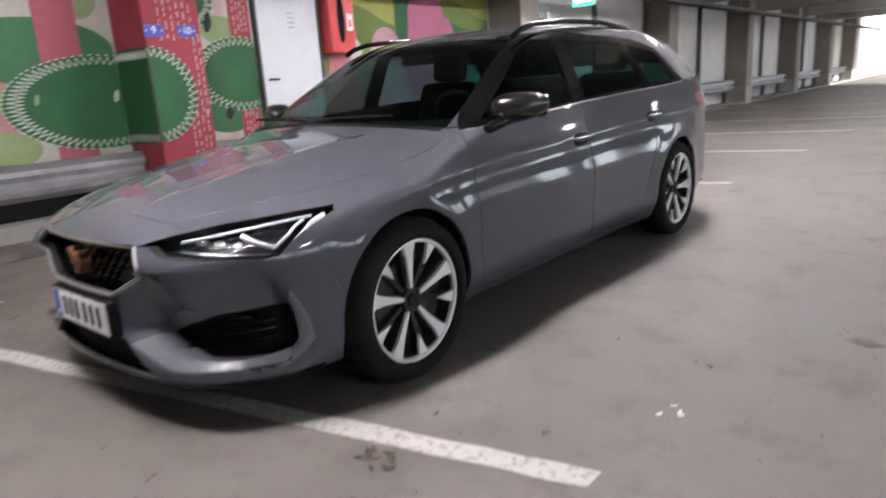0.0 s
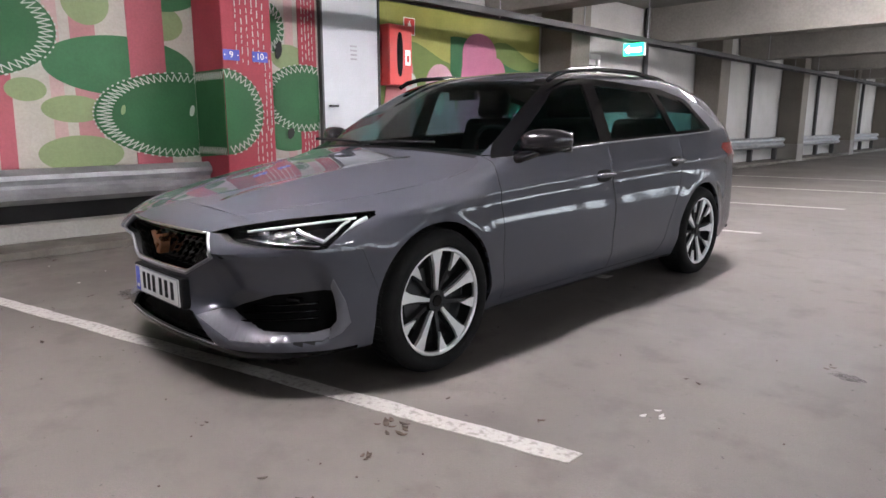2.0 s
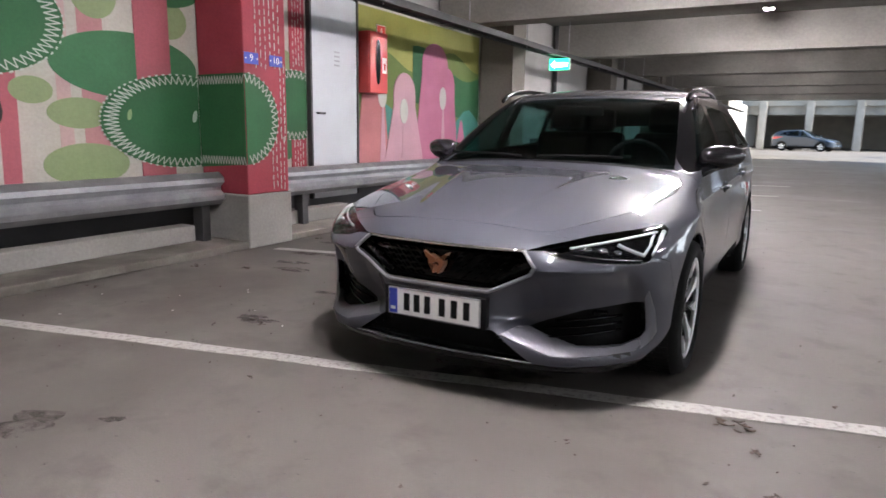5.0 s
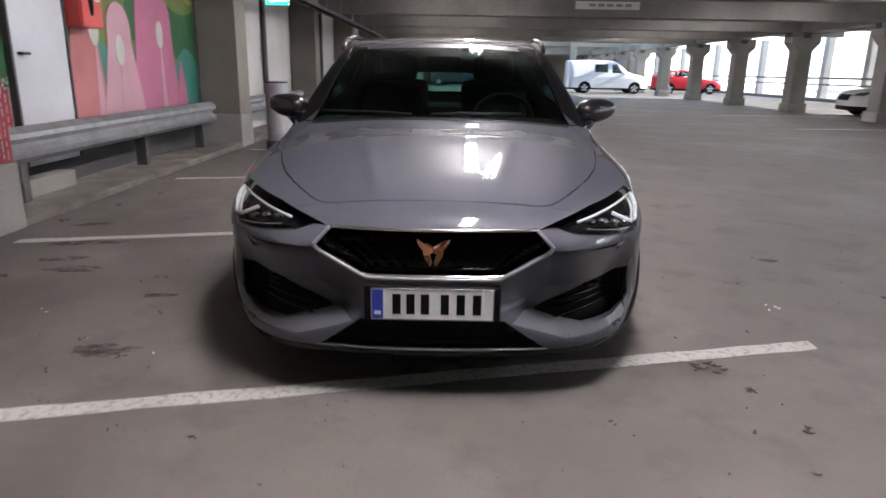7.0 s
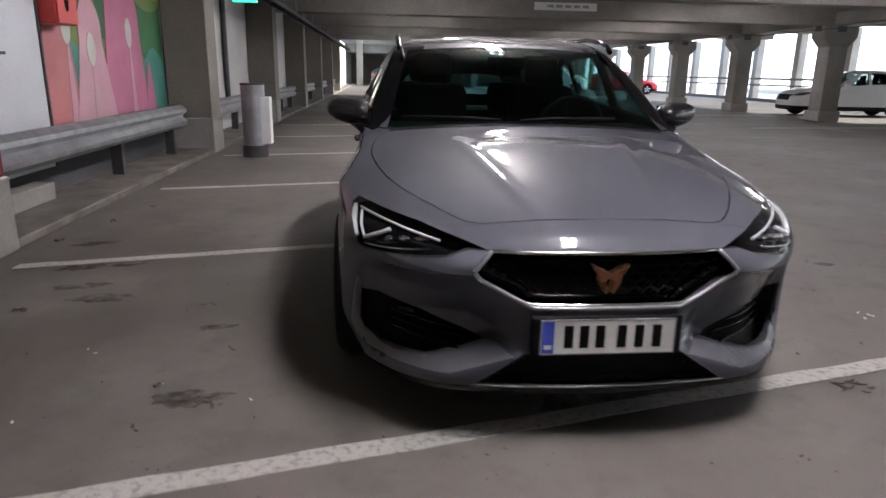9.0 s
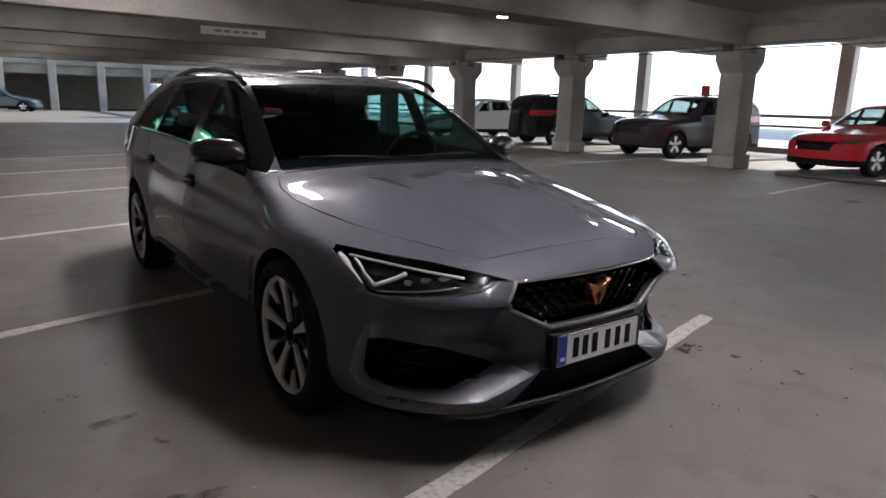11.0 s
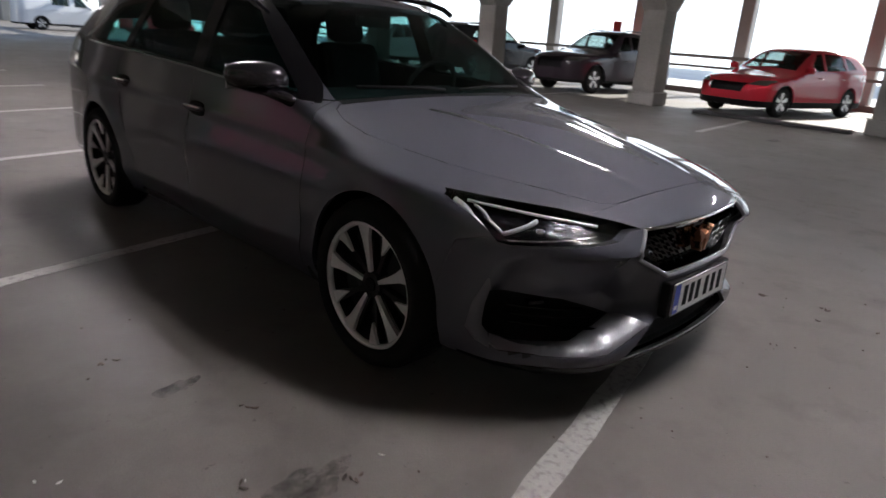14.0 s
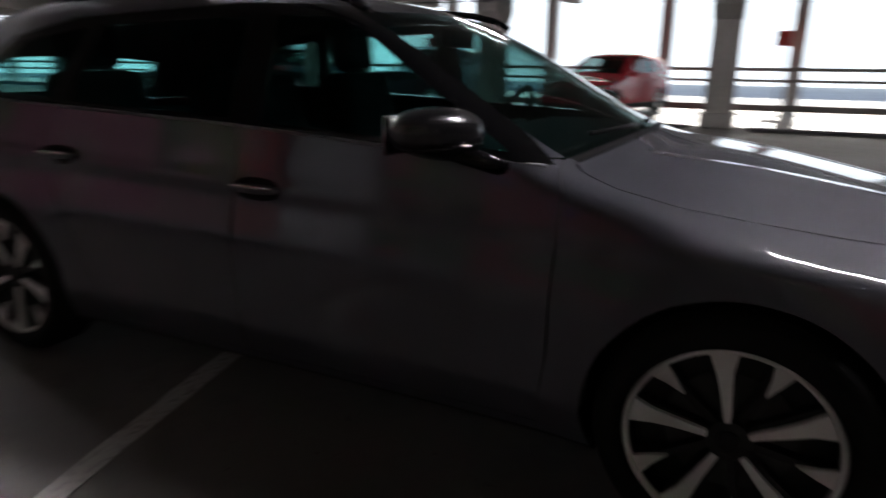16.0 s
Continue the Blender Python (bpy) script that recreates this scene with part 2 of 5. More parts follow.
def cylinder(bm, r, lo, hi, axis=2, at=(0, 0), n=32, r2=None):
    """A round bar along an axis, or a cone with r2 at its far end."""
    keep = [i for i in range(3) if i != axis]
    rings = []
    for d, rr in ((lo, r), (hi, r if r2 is None else r2)):
        ring = []
        for i in range(n):
            co = [0, 0, 0]
            co[keep[0]], co[keep[1]], co[axis] = at[0] + rr * math.cos(math.tau * i / n), at[1] + rr * math.sin(math.tau * i / n), d
            ring.append(bm.verts.new(co))
        rings.append(ring)
    faces = [bm.faces.new(rings[0]), bm.faces.new(rings[1][::-1])]
    for i in range(n):
        faces.append(bm.faces.new((rings[0][i], rings[1][i], rings[1][(i + 1) % n], rings[0][(i + 1) % n])))
    bmesh.ops.recalc_face_normals(bm, faces=faces)
    return bm


def turned(profile, axis=0, n=64):
    """A closed profile of (along the axis, radius) turned round that axis."""
    bm = bmesh.new()
    keep = [i for i in range(3) if i != axis]
    rings = []
    for i in range(n):
        c, s = math.cos(math.tau * i / n), math.sin(math.tau * i / n)
        ring = []
        for a, r in profile:
            co = [0, 0, 0]
            co[axis], co[keep[0]], co[keep[1]] = a, r * c, r * s
            ring.append(bm.verts.new(co))
        rings.append(ring)
    k = len(profile)
    for i in range(n):
        for j in range(k):
            bm.faces.new((rings[i][j], rings[i][(j + 1) % k], rings[(i + 1) % n][(j + 1) % k], rings[(i + 1) % n][j]))
    bmesh.ops.recalc_face_normals(bm, faces=bm.faces[:])
    return bm


def tube(bm, pts, r, n=8):
    """A round bar along a line of points."""
    pts = [Vector(p) for p in pts]
    rings = []
    for i, p in enumerate(pts):
        d = (pts[min(i + 1, len(pts) - 1)] - pts[max(i - 1, 0)]).normalized()
        side = d.cross(Vector((0.13, 0.21, 0.97))).normalized()
        up = side.cross(d)
        rings.append([bm.verts.new(p + r * (math.cos(math.tau * k / n) * side + math.sin(math.tau * k / n) * up)) for k in range(n)])
    faces = [bm.faces.new(rings[0]), bm.faces.new(rings[-1])]
    for a, b in zip(rings, rings[1:]):
        for k in range(n):
            faces.append(bm.faces.new((a[k], a[(k + 1) % n], b[(k + 1) % n], b[k])))
    bmesh.ops.recalc_face_normals(bm, faces=faces)
    return bm


# ---- the large structure ----
WALL, KERB = -3.75, -3.14          # wall face and kerb edge
COL_Y = [1.15 + 5.85 * i for i in range(-2, 7)]   # front faces of the wall's piers
ROW_X, ROW_Y = 12.0, [5.76 + 4.87 * i for i in range(-3, 12)]
BEAM_Z, SLAB_Z = 2.62, 3.28
SIDE_X = 18.6                      # outer parapet
END_Y, NEAR_Y = 64.0, -14.0
WELL = (30.6, 54.0)                # open light well across the garage

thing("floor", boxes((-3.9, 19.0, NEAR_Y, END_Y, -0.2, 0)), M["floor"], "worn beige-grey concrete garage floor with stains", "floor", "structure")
# strip over the well's west side is added to keep sun off the wall
thing("ceiling", boxes((-4.2, 19.0, NEAR_Y, WELL[0], SLAB_Z, SLAB_Z + 0.25), (-4.2, 2.5, WELL[0] + 0.004, 42.0, SLAB_Z, SLAB_Z + 0.25), (-4.2, 19.0, WELL[1], END_Y, SLAB_Z, SLAB_Z + 0.25), (-4.2, 19.0, WELL[1], WELL[1] + 0.25, SLAB_Z + 0.254, SLAB_Z + 1.1)), M["slab"], "bare grey concrete garage ceiling slab", "ceiling", "structure")
thing("wall_west", boxes((WALL - 0.3, WALL, NEAR_Y, END_Y, -0.2, SLAB_Z)), M["white_wall"], "white painted concrete wall behind steel guard rails", "wall", "structure")
# unseen south wall, added to close the place for bounce and reflections
thing("wall_south", boxes((-4.2, 19.0, NEAR_Y - 0.3, NEAR_Y, -0.2, SLAB_Z)), M["concrete"], "bare concrete wall added to close the unseen south end", "wall", "structure")
thing("wall_north", boxes((-4.2, 19.0, END_Y, END_Y + 0.3, -0.2, SLAB_Z)), M["concrete"], "grey concrete end wall of the garage", "wall", "structure")
thing("kerb", boxes((WALL, KERB, NEAR_Y, END_Y, 0, 0.07), bevel=0.012), M["kerb"], "low concrete kerb along the wall", "kerb", "structure")
thing("parapet_rail", boxes((SIDE_X, SIDE_X + 0.08, NEAR_Y, END_Y, 1.08, 1.18), (SIDE_X, SIDE_X + 0.06, NEAR_Y, END_Y, 0.78, 0.86), (SIDE_X, SIDE_X + 0.25, NEAR_Y, END_Y, 0, 0.16)), M["concrete_pale"], "pale rail and kerb along the open side", "parapet", "structure")
thing("ground", boxes((-400, 400, -400, 400, -0.9, -0.5)), M["outside"], "bright pale ground outside the garage", "ground", "structure")
for k in range(-4, 17):
    y = 3.0 + 3.55 * k
    thing("outer_post", boxes((SIDE_X + 0.26, SIDE_X + 0.62, y - 0.2, y + 0.2, -0.5, SLAB_Z), bevel=0.02), M["white_wall"], "slim pale concrete post at the open side", "post", "structure", "outer posts")
# glowing boards added to whiten the openings and light the garage
thing("backdrop", boxes((70, 71, -120, 220, -0.5, 14)), M["backdrop_glow"], "glowing white board standing in for the bright outdoors", "backdrop", "structure")
thing("backdrop", boxes((-60, 69, 95, 96, -0.5, 14)), M["backdrop_glow"], "glowing white board standing in for the bright outdoors", "backdrop", "structure")

for y in [v for v in ROW_Y if not WELL[0] < v + 0.2 < WELL[1] + 0.3]:
    bm = boxes((-3.7, ROW_X + 0.32, y - 0.2, y + 0.2, BEAM_Z, SLAB_Z), (ROW_X + 0.33, SIDE_X + 0.25, y - 0.2, y + 0.2, 3.04, SLAB_Z), bevel=0.015)
    thing("ceiling_beam", bm, M["beam"], "deep grey concrete beam under the ceiling", "beam", "structure", "ceiling beams")
for y0, y1 in zip(ROW_Y, ROW_Y[1:]):
    thing("ceiling_beam", boxes((ROW_X - 0.2, ROW_X + 0.2, y0 + 0.204, y1 - 0.204, BEAM_Z + 0.02, 2.98), bevel=0.015), M["beam"], "shallow concrete beam along the column row", "beam", "structure", "edge beams")


def column(x, y):
    col = empty("concrete_column", "square concrete column with a wider head and foot", "column", "garage columns", (x, y, 0))
    b = boxes((-0.27, 0.27, -0.27, 0.27, 0, BEAM_Z), bevel=0.02)
    part("shaft", b, M["beam"], col)
    part("foot", boxes((-0.33, 0.33, -0.33, 0.33, 0, 0.3), bevel=0.03), M["concrete_pale"], col)
    b = bmesh.new()
    prism(b, [(-0.275, 2.15), (-0.275, BEAM_Z - 0.01), (0.275, BEAM_Z - 0.01), (0.275, 2.15), (0.275, 2.15)][:4], 0, -0.29, 0.29)
    prism(b, [(-0.5, 2.3), (-0.5, BEAM_Z - 0.004), (0.5, BEAM_Z - 0.004), (0.5, 2.3), (0.28, 2.05), (-0.28, 2.05)], 1, -0.285, 0.285, bevel=0.012)
    part("head", b, M["beam"], col)
    part("bearing", boxes((-0.13, 0.13, -0.292, -0.286, BEAM_Z - 0.17, BEAM_Z - 0.01), (-0.52, -0.501, -0.12, 0.12, BEAM_Z - 0.15, BEAM_Z - 0.01)), M["dark_steel"], col, "dark bearing plate at the head")
    return col


for y in ROW_Y:
    column(ROW_X, y)
b = bmesh.new()
tube(b, [(ROW_X - 0.56, y, 2.50 + 0.008 * math.sin(1.7 * y)) for y in np.linspace(NEAR_Y + 0.2, WELL[0], 40)], 0.012, 6)
thing("pipe", b, M["dark_steel"], "thin dark pipe along the heads of the columns", "pipe", smooth=True)
for x in (-2.6, 0.6, 3.8, 7.0, 10.2, 15.2):
    thing("well_post", boxes((x - 0.25, x + 0.25, WELL[1] - 0.32, WELL[1] - 0.02, 0, SLAB_Z + 1.0), bevel=0.02), M["concrete_pale"], "pale concrete post at the edge of the light well", "post", "structure", "light well posts")


# ---- the car in the middle ----
def spline(xs, ys):
    """A smooth curve through the given points (natural cubic), straight on past the ends."""
    xs, ys = np.array(xs, float), np.array(ys, float)
    n = len(xs)
    h = np.diff(xs)
    a, r = np.eye(n), np.zeros(n)
    for i in range(1, n - 1):
        a[i, i - 1:i + 2] = h[i - 1], 2 * (h[i - 1] + h[i]), h[i]
        r[i] = 6 * ((ys[i + 1] - ys[i]) / h[i] - (ys[i] - ys[i - 1]) / h[i - 1])
    m = np.linalg.solve(a, r)

    def f(x):
        x = np.clip(np.asarray(x, float), xs[0], xs[-1])
        i = np.clip(np.searchsorted(xs, x) - 1, 0, n - 2)
        d, e = x - xs[i], xs[i + 1] - x
        return (m[i] * e ** 3 + m[i + 1] * d ** 3) / (6 * h[i]) + (ys[i] / h[i] - m[i] * h[i] / 6) * e + (ys[i + 1] / h[i] - m[i + 1] * h[i] / 6) * d
    return f


def smax(a, b, k):
    """The larger of two, with a rounded crossing of width k."""
    h = np.clip(0.5 + 0.5 * (a - b) / k, 0, 1)
    return b + (a - b) * h + k * h * (1 - h)


def bell(v, c, w):
    return np.exp(-((v - c) / w) ** 2)


def ramp01(v, a, b):
    t = np.clip((v - a) / (b - a), 0, 1)
    return t * t * (3 - 2 * t)


# centre line of hood, windscreen, roof and tailgate; front face; plan width
TOP = spline((-0.95, -0.84, -0.72, -0.5, -0.2, 0.1, 0.30, 0.36, 0.75, 1.14, 1.30, 1.7, 2.2, 2.8, 3.16, 3.30, 3.50, 3.70, 3.9),
             (0.585, 0.665, 0.728, 0.792, 0.855, 0.905, 0.935, 0.955, 1.155, 1.335, 1.378, 1.418, 1.424, 1.390, 1.325, 1.265, 1.05, 0.95, 0.90))
FACE = spline((0.10, 0.17, 0.22, 0.30, 0.40, 0.50, 0.58, 0.66, 0.74), (-0.80, -0.835, -0.85, -0.845, -0.84, -0.845, -0.84, -0.825, -0.79))
PLAN = spline((-0.9, -0.6, -0.3, 0.0, 0.5, 1.3, 2.2, 2.7, 3.2, 3.8), (0.79, 0.835, 0.872, 0.893, 0.878, 0.876, 0.884, 0.893, 0.845, 0.745))
REAR = spline((0.1, 0.3, 0.6, 0.8, 0.95, 1.1, 1.4), (3.60, 3.69, 3.70, 3.67, 3.60, 3.45, 3.14))
BELT = spline((-0.9, 0.0, 0.4, 1.0, 1.5, 2.4, 2.9, 3.8), (0.75, 0.86, 0.915, 0.955, 0.975, 1.01, 1.035, 1.06))


def body(x, y, z):
    """Below nought inside the car: side, top, front, tail and floor, with rounded crossings."""
    a = np.abs(x)
    belt = BELT(y)
    w = PLAN(y)
    # lower side
    crease = 0.755 + 0.030 * (y - 0.2)
    mid = ramp01(y, -0.1, 0.4) * ramp01(2.75 - y, 0, 0.5)
    low = w - 0.085 * ramp01(0.34 - z, 0, 0.24)
    low = low - mid * 0.022 * ramp01(z, 0.56, crease) + 0.010 * bell(z, crease, 0.028) - 0.006 * mid * bell(z, 0.42, 0.09) - mid * (0.42 * np.clip(z - 0.60, 0, 0.17) ** 2 + 0.10 * np.clip(0.60 - z, 0, 0.3) ** 2)
    low = low - (0.052 - 0.012 * mid) * ramp01(z, crease - 0.01, belt + 0.05)
    low = low - 0.030 * ramp01(z, 0.58, 0.76) * ramp01(0.15 - y, 0, 0.5)
    for wy in (0.0, 2.686):
        r = np.sqrt((y - wy) ** 2 + (z - 0.315) ** 2)
        low = low + 0.009 * bell(r, 0.37, 0.06)
    # glasshouse
    up = np.maximum(z - belt, 0)
    side = a - np.where(z > belt, low - (0.36 + 0.30 * ramp01(y, 2.1, 3.3)) * up - 0.30 * up ** 2, low)
    # top
    q = 0.24 * a ** 2 * ramp01(2.0 - y, 0, 1.0) - 0.16 * a ** 2 * ramp01(y, 2.6, 3.2)
    crown = (0.020 * ramp01(0.5 - y, 0, 0.4) + 0.03 + 0.02 * ramp01(y, 1.2, 1.8)) * (a / 0.7) ** 2.4
    hood = ramp01(0.35 - y, 0, 0.2) * ramp01(y, -0.78, -0.5)
    crown = crown - 0.006 * bell(a, 0.34 + 0.20 * y, 0.035) * hood
    top = z - (TOP(y - q) - crown)
    # front face, with a ridge under the lamps
    ridge = 0.026 * ramp01(z, 0.50, 0.585) * ramp01(0.70 - z, 0, 0.10) * ramp01(a, 0.34, 0.5)
    fold = 0.586 - 0.58 * np.maximum(0.43 - a, 0) - 1.6 * np.maximum(a - 0.75, 0)
    edge = 0.243 + 0.30 * np.maximum(0.495 - a, 0)
    under = np.maximum(fold - z, 0)
    dent = (0.020 * ramp01(under, -0.004, 0.022) + 0.54 * np.minimum(under, 0.17)) * ramp01(a, 0.20, 0.36)
    dent = dent * ramp01(z, edge - 0.008, edge + 0.075) * ramp01(0.825 - a, 0, 0.10)
    front = (FACE(z) - ridge + dent + 0.20 * a ** 2 + 2.0 * np.maximum(a - 0.48, 0) ** 2) - y
    front = front * 0.9
    rear = y - (REAR(z) - 0.20 * a ** 2 - 0.9 * np.maximum(a - 0.5, 0) ** 2)
    f = smax(side, top, 0.05)
    f = smax(f, front, 0.045)
    f = smax(f, rear, 0.08)
    return smax(f, 0.165 - z, 0.03)


def skin(field, y0, y1, zc, n_front, n_mid, n_rear, n_round, reach=2.6):
    """Meets the surface of a field with rays from a line through the car; rows from nose to tail, columns round it."""
    al, yb = [], []
    for i in range(1, n_front + 1):
        al.append(math.pi / 2 * (1 - i / (n_front + 1))), yb.append(y0)
    for i in range(n_mid):
        al.append(0.0), yb.append(y0 + (y1 - y0) * i / (n_mid - 1))
    for i in range(1, n_rear + 1):
        al.append(-math.pi / 2 * i / (n_rear + 1)), yb.append(y1)
    al, yb = np.array(al)[:, None], np.array(yb)[:, None]
    th = (np.arange(n_round) / n_round * math.tau)[None, :]
    dx, dz, dy = np.cos(al) * np.sin(th), np.cos(al) * np.cos(th), -np.sin(al) * np.ones_like(th)
    oy = yb * np.ones_like(th)
    lo, hi = np.zeros_like(dx), np.full_like(dx, reach)
    for _ in range(34):
        mid = (lo + hi) / 2
        inside = field(mid * dx, oy + mid * dy, zc + mid * dz) < 0
        lo, hi = np.where(inside, mid, lo), np.where(inside, hi, mid)
    d = (lo + hi) / 2
    co = np.stack([d * dx, oy + d * dy, zc + d * dz], -1)
    return co


def shell(co, thick, inset=0.0):
    """A closed skin of the given thickness from rows of points."""
    rows, cols, _ = co.shape
    me = bpy.data.meshes.new("skin")
    v = co.reshape(-1, 3)
    nose, tail = co[0].mean(0), co[-1].mean(0)
    verts = np.vstack([v, nose, tail])
    idx = np.arange(rows * cols).reshape(rows, cols)
    a, b = idx[:-1], idx[1:]
    quads = np.stack([a, np.roll(a, -1, 1), np.roll(b, -1, 1), b], -1).reshape(-1, 4).tolist()
    n = rows * cols
    for j in range(cols):
        k = (j + 1) % cols
        quads.append((n, idx[0, k], idx[0, j]))
        quads.append((n + 1, idx[-1, j], idx[-1, k]))
    me.from_pydata(verts.tolist(), [], [list(map(int, q)) for q in quads])
    bm = bmesh.new()
    bm.from_mesh(me)
    bpy.data.meshes.remove(me)
    bmesh.ops.recalc_face_normals(bm, faces=bm.faces[:])
    bm.normal_update()
    if inset:
        for p, n in [(p, p.normal.copy()) for p in bm.verts]:
            p.co = p.co - n * inset
        bm.normal_update()
    if thick:
        inner = bm.copy()
        for p in inner.verts:
            p.co = p.co - p.normal * thick
        bmesh.ops.reverse_faces(inner, faces=inner.faces[:])
        add(bm, inner)
    return bm


bench = bpy.data.scenes.new("bench")


def boolean(me, cutter, how):
    """The mesh me cut by the bmesh cutter; the cutter is used up. It is done apart from the scene, which is quicker."""
    a, b = bpy.data.objects.new("cut_a", me), bpy.data.objects.new("cut_b", mesh_of(cutter, "cut_b"))
    bench.collection.objects.link(a)
    bench.collection.objects.link(b)
    mod = a.modifiers.new("cut", "BOOLEAN")
    mod.operation, mod.object, mod.solver = how, b, "MANIFOLD"
    layer = bench.view_layers[0]
    layer.update()
    out = bpy.data.meshes.new_from_object(a.evaluated_get(layer.depsgraph))
    cut_mesh = b.data
    bpy.data.objects.remove(a)
    bpy.data.objects.remove(b)
    bpy.data.meshes.remove(cut_mesh)
    if me.users == 0:
        bpy.data.meshes.remove(me)
    return out


def smooth(me, mat, angle=35):
    me.materials.clear()
    me.materials.append(mat)
    me.shade_smooth()
    me.set_sharp_from_angle(angle=radians(angle))
    return me


def lined_inside(me):
    """Gives the cabin side of a painted panel its dark lining."""
    n = len(me.polygons)
    c = np.empty(n * 3)
    me.polygons.foreach_get("center", c)
    c = c.reshape(-1, 3)
    inner = body(c[:, 0], c[:, 1], c[:, 2]) < -0.010
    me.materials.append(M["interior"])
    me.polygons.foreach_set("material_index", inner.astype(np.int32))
    return me


def grown(outline, d):
    """The outline, moved outwards by d."""
    pts = [Vector(p) for p in outline]
    area = sum(p.x * q.y - q.x * p.y for p, q in zip(pts, pts[1:] + pts[:1]))
    s = d if area > 0 else -d
    out = []
    for i, p in enumerate(pts):
        t = (pts[(i + 1) % len(pts)] - pts[i - 1])
        if t.length:
            t.normalize()
        out.append((p.x + s * t.y, p.y - s * t.x))
    return out


M["paint"] = material("graphite_grey_paint", (0.062, 0.064, 0.079), 0.55, 0.04, other=(0.058, 0.060, 0.074), scale=2, fine=400, amount=0.25, coat=1.0, rough_var=0.03, spec=0.2)
M["grille"] = material("deep_gloss_black", (0.002, 0.002, 0.002), 0.08, scale=8, amount=0.3, rough_var=0.02, spec=0.3)
M["glass"] = glass("tinted_glass", (0.55, 0.74, 0.73))
M["screen"] = glass("windscreen_glass", (0.58, 0.68, 0.67))
M["clear_glass"] = glass("pale_window_glass", (0.66, 0.72, 0.71))
M["lens"] = glass("clear_lamp_cover", (0.96, 0.97, 0.97))
M["alloy"] = material("machined_alloy", (0.82, 0.82, 0.81), 0.42, 0.3, scale=20, fine=200, amount=0.3, bump=0.05)
M["alloy_dark"] = material("black_alloy", (0.006, 0.006, 0.0065), 0.55, 0.0, scale=20, amount=0.3)
M["chrome"] = material("satin_chrome", (0.72, 0.72, 0.73), 0.16, 1.0, scale=10, amount=0.2)
M["gunmetal"] = material("gunmetal_trim", (0.22, 0.22, 0.235), 0.42, 0.6, scale=10, amount=0.2)
# grey of the window strip; on blade and fin, body paint lightened as if lit
M["satin"] = material("satin_trim_lit_blade", (0.115, 0.115, 0.13), 0.38, 0.1, scale=10, amount=0.2, coat=0.3)
M["copper"] = material("copper_trim", (0.40, 0.18, 0.10), 0.28, 0.9, scale=20, amount=0.3)
M["mirror_cap"] = material("dark_gloss_cap", (0.014, 0.013, 0.015), 0.25, 0.0, scale=6, amount=0.3, coat=0.3, rough_var=0.03)
M["drl"] = material("light_guide", (0.58, 0.60, 0.60), 0.2, 0.0, scale=20, amount=0.2, coat=0.6)
M["reflector"] = material("lamp_reflector", (0.5, 0.51, 0.53), 0.15, 1.0, scale=30, amount=0.3)
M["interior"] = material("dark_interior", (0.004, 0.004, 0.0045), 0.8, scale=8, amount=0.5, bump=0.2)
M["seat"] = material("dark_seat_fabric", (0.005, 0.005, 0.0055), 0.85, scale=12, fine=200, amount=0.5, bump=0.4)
M["tail_red"] = material("red_lamp_lens", (0.35, 0.012, 0.015), 0.15, scale=20, amount=0.3, coat=1)

car = empty("estate_car", "graphite grey estate car with black roof rails, parked across a bay", "car")
SKIN = skin(body, -0.2, 3.25, 0.56, 156, 120, 24, 336)
# soften the corners of the bumper
for _ in range(4):
    near = (0.25 + (SKIN[..., 1] < -0.30) * 0.75) * (np.abs(SKIN[..., 0]) > 0.70) * (SKIN[..., 1] < -0.25) * (SKIN[..., 2] < 0.60)
    around = (np.roll(SKIN, 1, 1) + np.roll(SKIN, -1, 1) + np.vstack([SKIN[:1], SKIN[:-1]]) + np.vstack([SKIN[1:], SKIN[-1:]])) / 4
    SKIN = SKIN + 0.6 * near[..., None] * (around - SKIN)
me = mesh_of(shell(SKIN, 0.018), "body")
deep = mesh_of(shell(SKIN, 0.012, 0.05), "deep")
TAKEN = []


def take(name, outline, axis, lo, hi, mat, parent=car, label="", gap=0.002, keep=True, angle=35):
    """Cuts a panel out of the skin and leaves a joint round it."""
    global me
    piece = None
    if keep:
        piece = boolean(me.copy(), prism(bmesh.new(), grown(outline, -gap), axis, lo, hi), "INTERSECT")
        piece = part(name, lined_inside(smooth(piece, mat, angle)) if mat == M["paint"] else smooth(piece, mat, angle), None, parent, label)
    me = boolean(me, prism(bmesh.new(), grown(outline, gap), axis, lo, hi), "DIFFERENCE")
    return piece


# wheel arches
for y in (0.0, 2.686):
    for s in (-1, 1):
        me = boolean(me, cylinder(bmesh.new(), 0.352, s * 0.55, s * 1.2, 0, (y, 0.318), 72), "DIFFERENCE")


def mirrored(outline):
    return [(-u, v) for u, v in outline]


def lined(outline, axis, lo, hi, mat, name, parent=car, label=""):
    """A lining that lies behind an opening of the skin."""
    b = boolean(deep.copy(), prism(bmesh.new(), grown(outline, 0.03), axis, lo, hi), "INTERSECT")
    return part(name, smooth(b, mat), None, parent, label)


def front_y(x, z):
    """Where the nose stands at that width and height."""
    lo, hi = -1.2, 0.2
    for _ in range(30):
        mid = (lo + hi) / 2
        lo, hi = (lo, mid) if body(np.array(x), np.array(mid), np.array(z)) < 0 else (mid, hi)
    return lo


def side_x(y, z):
    """Half the car's width at that length and height."""
    lo, hi = 0.2, 1.3
    for _ in range(30):
        mid = (lo + hi) / 2
        lo, hi = (mid, hi) if body(np.array(mid), np.array(y), np.array(z)) < 0 else (lo, mid)
    return lo


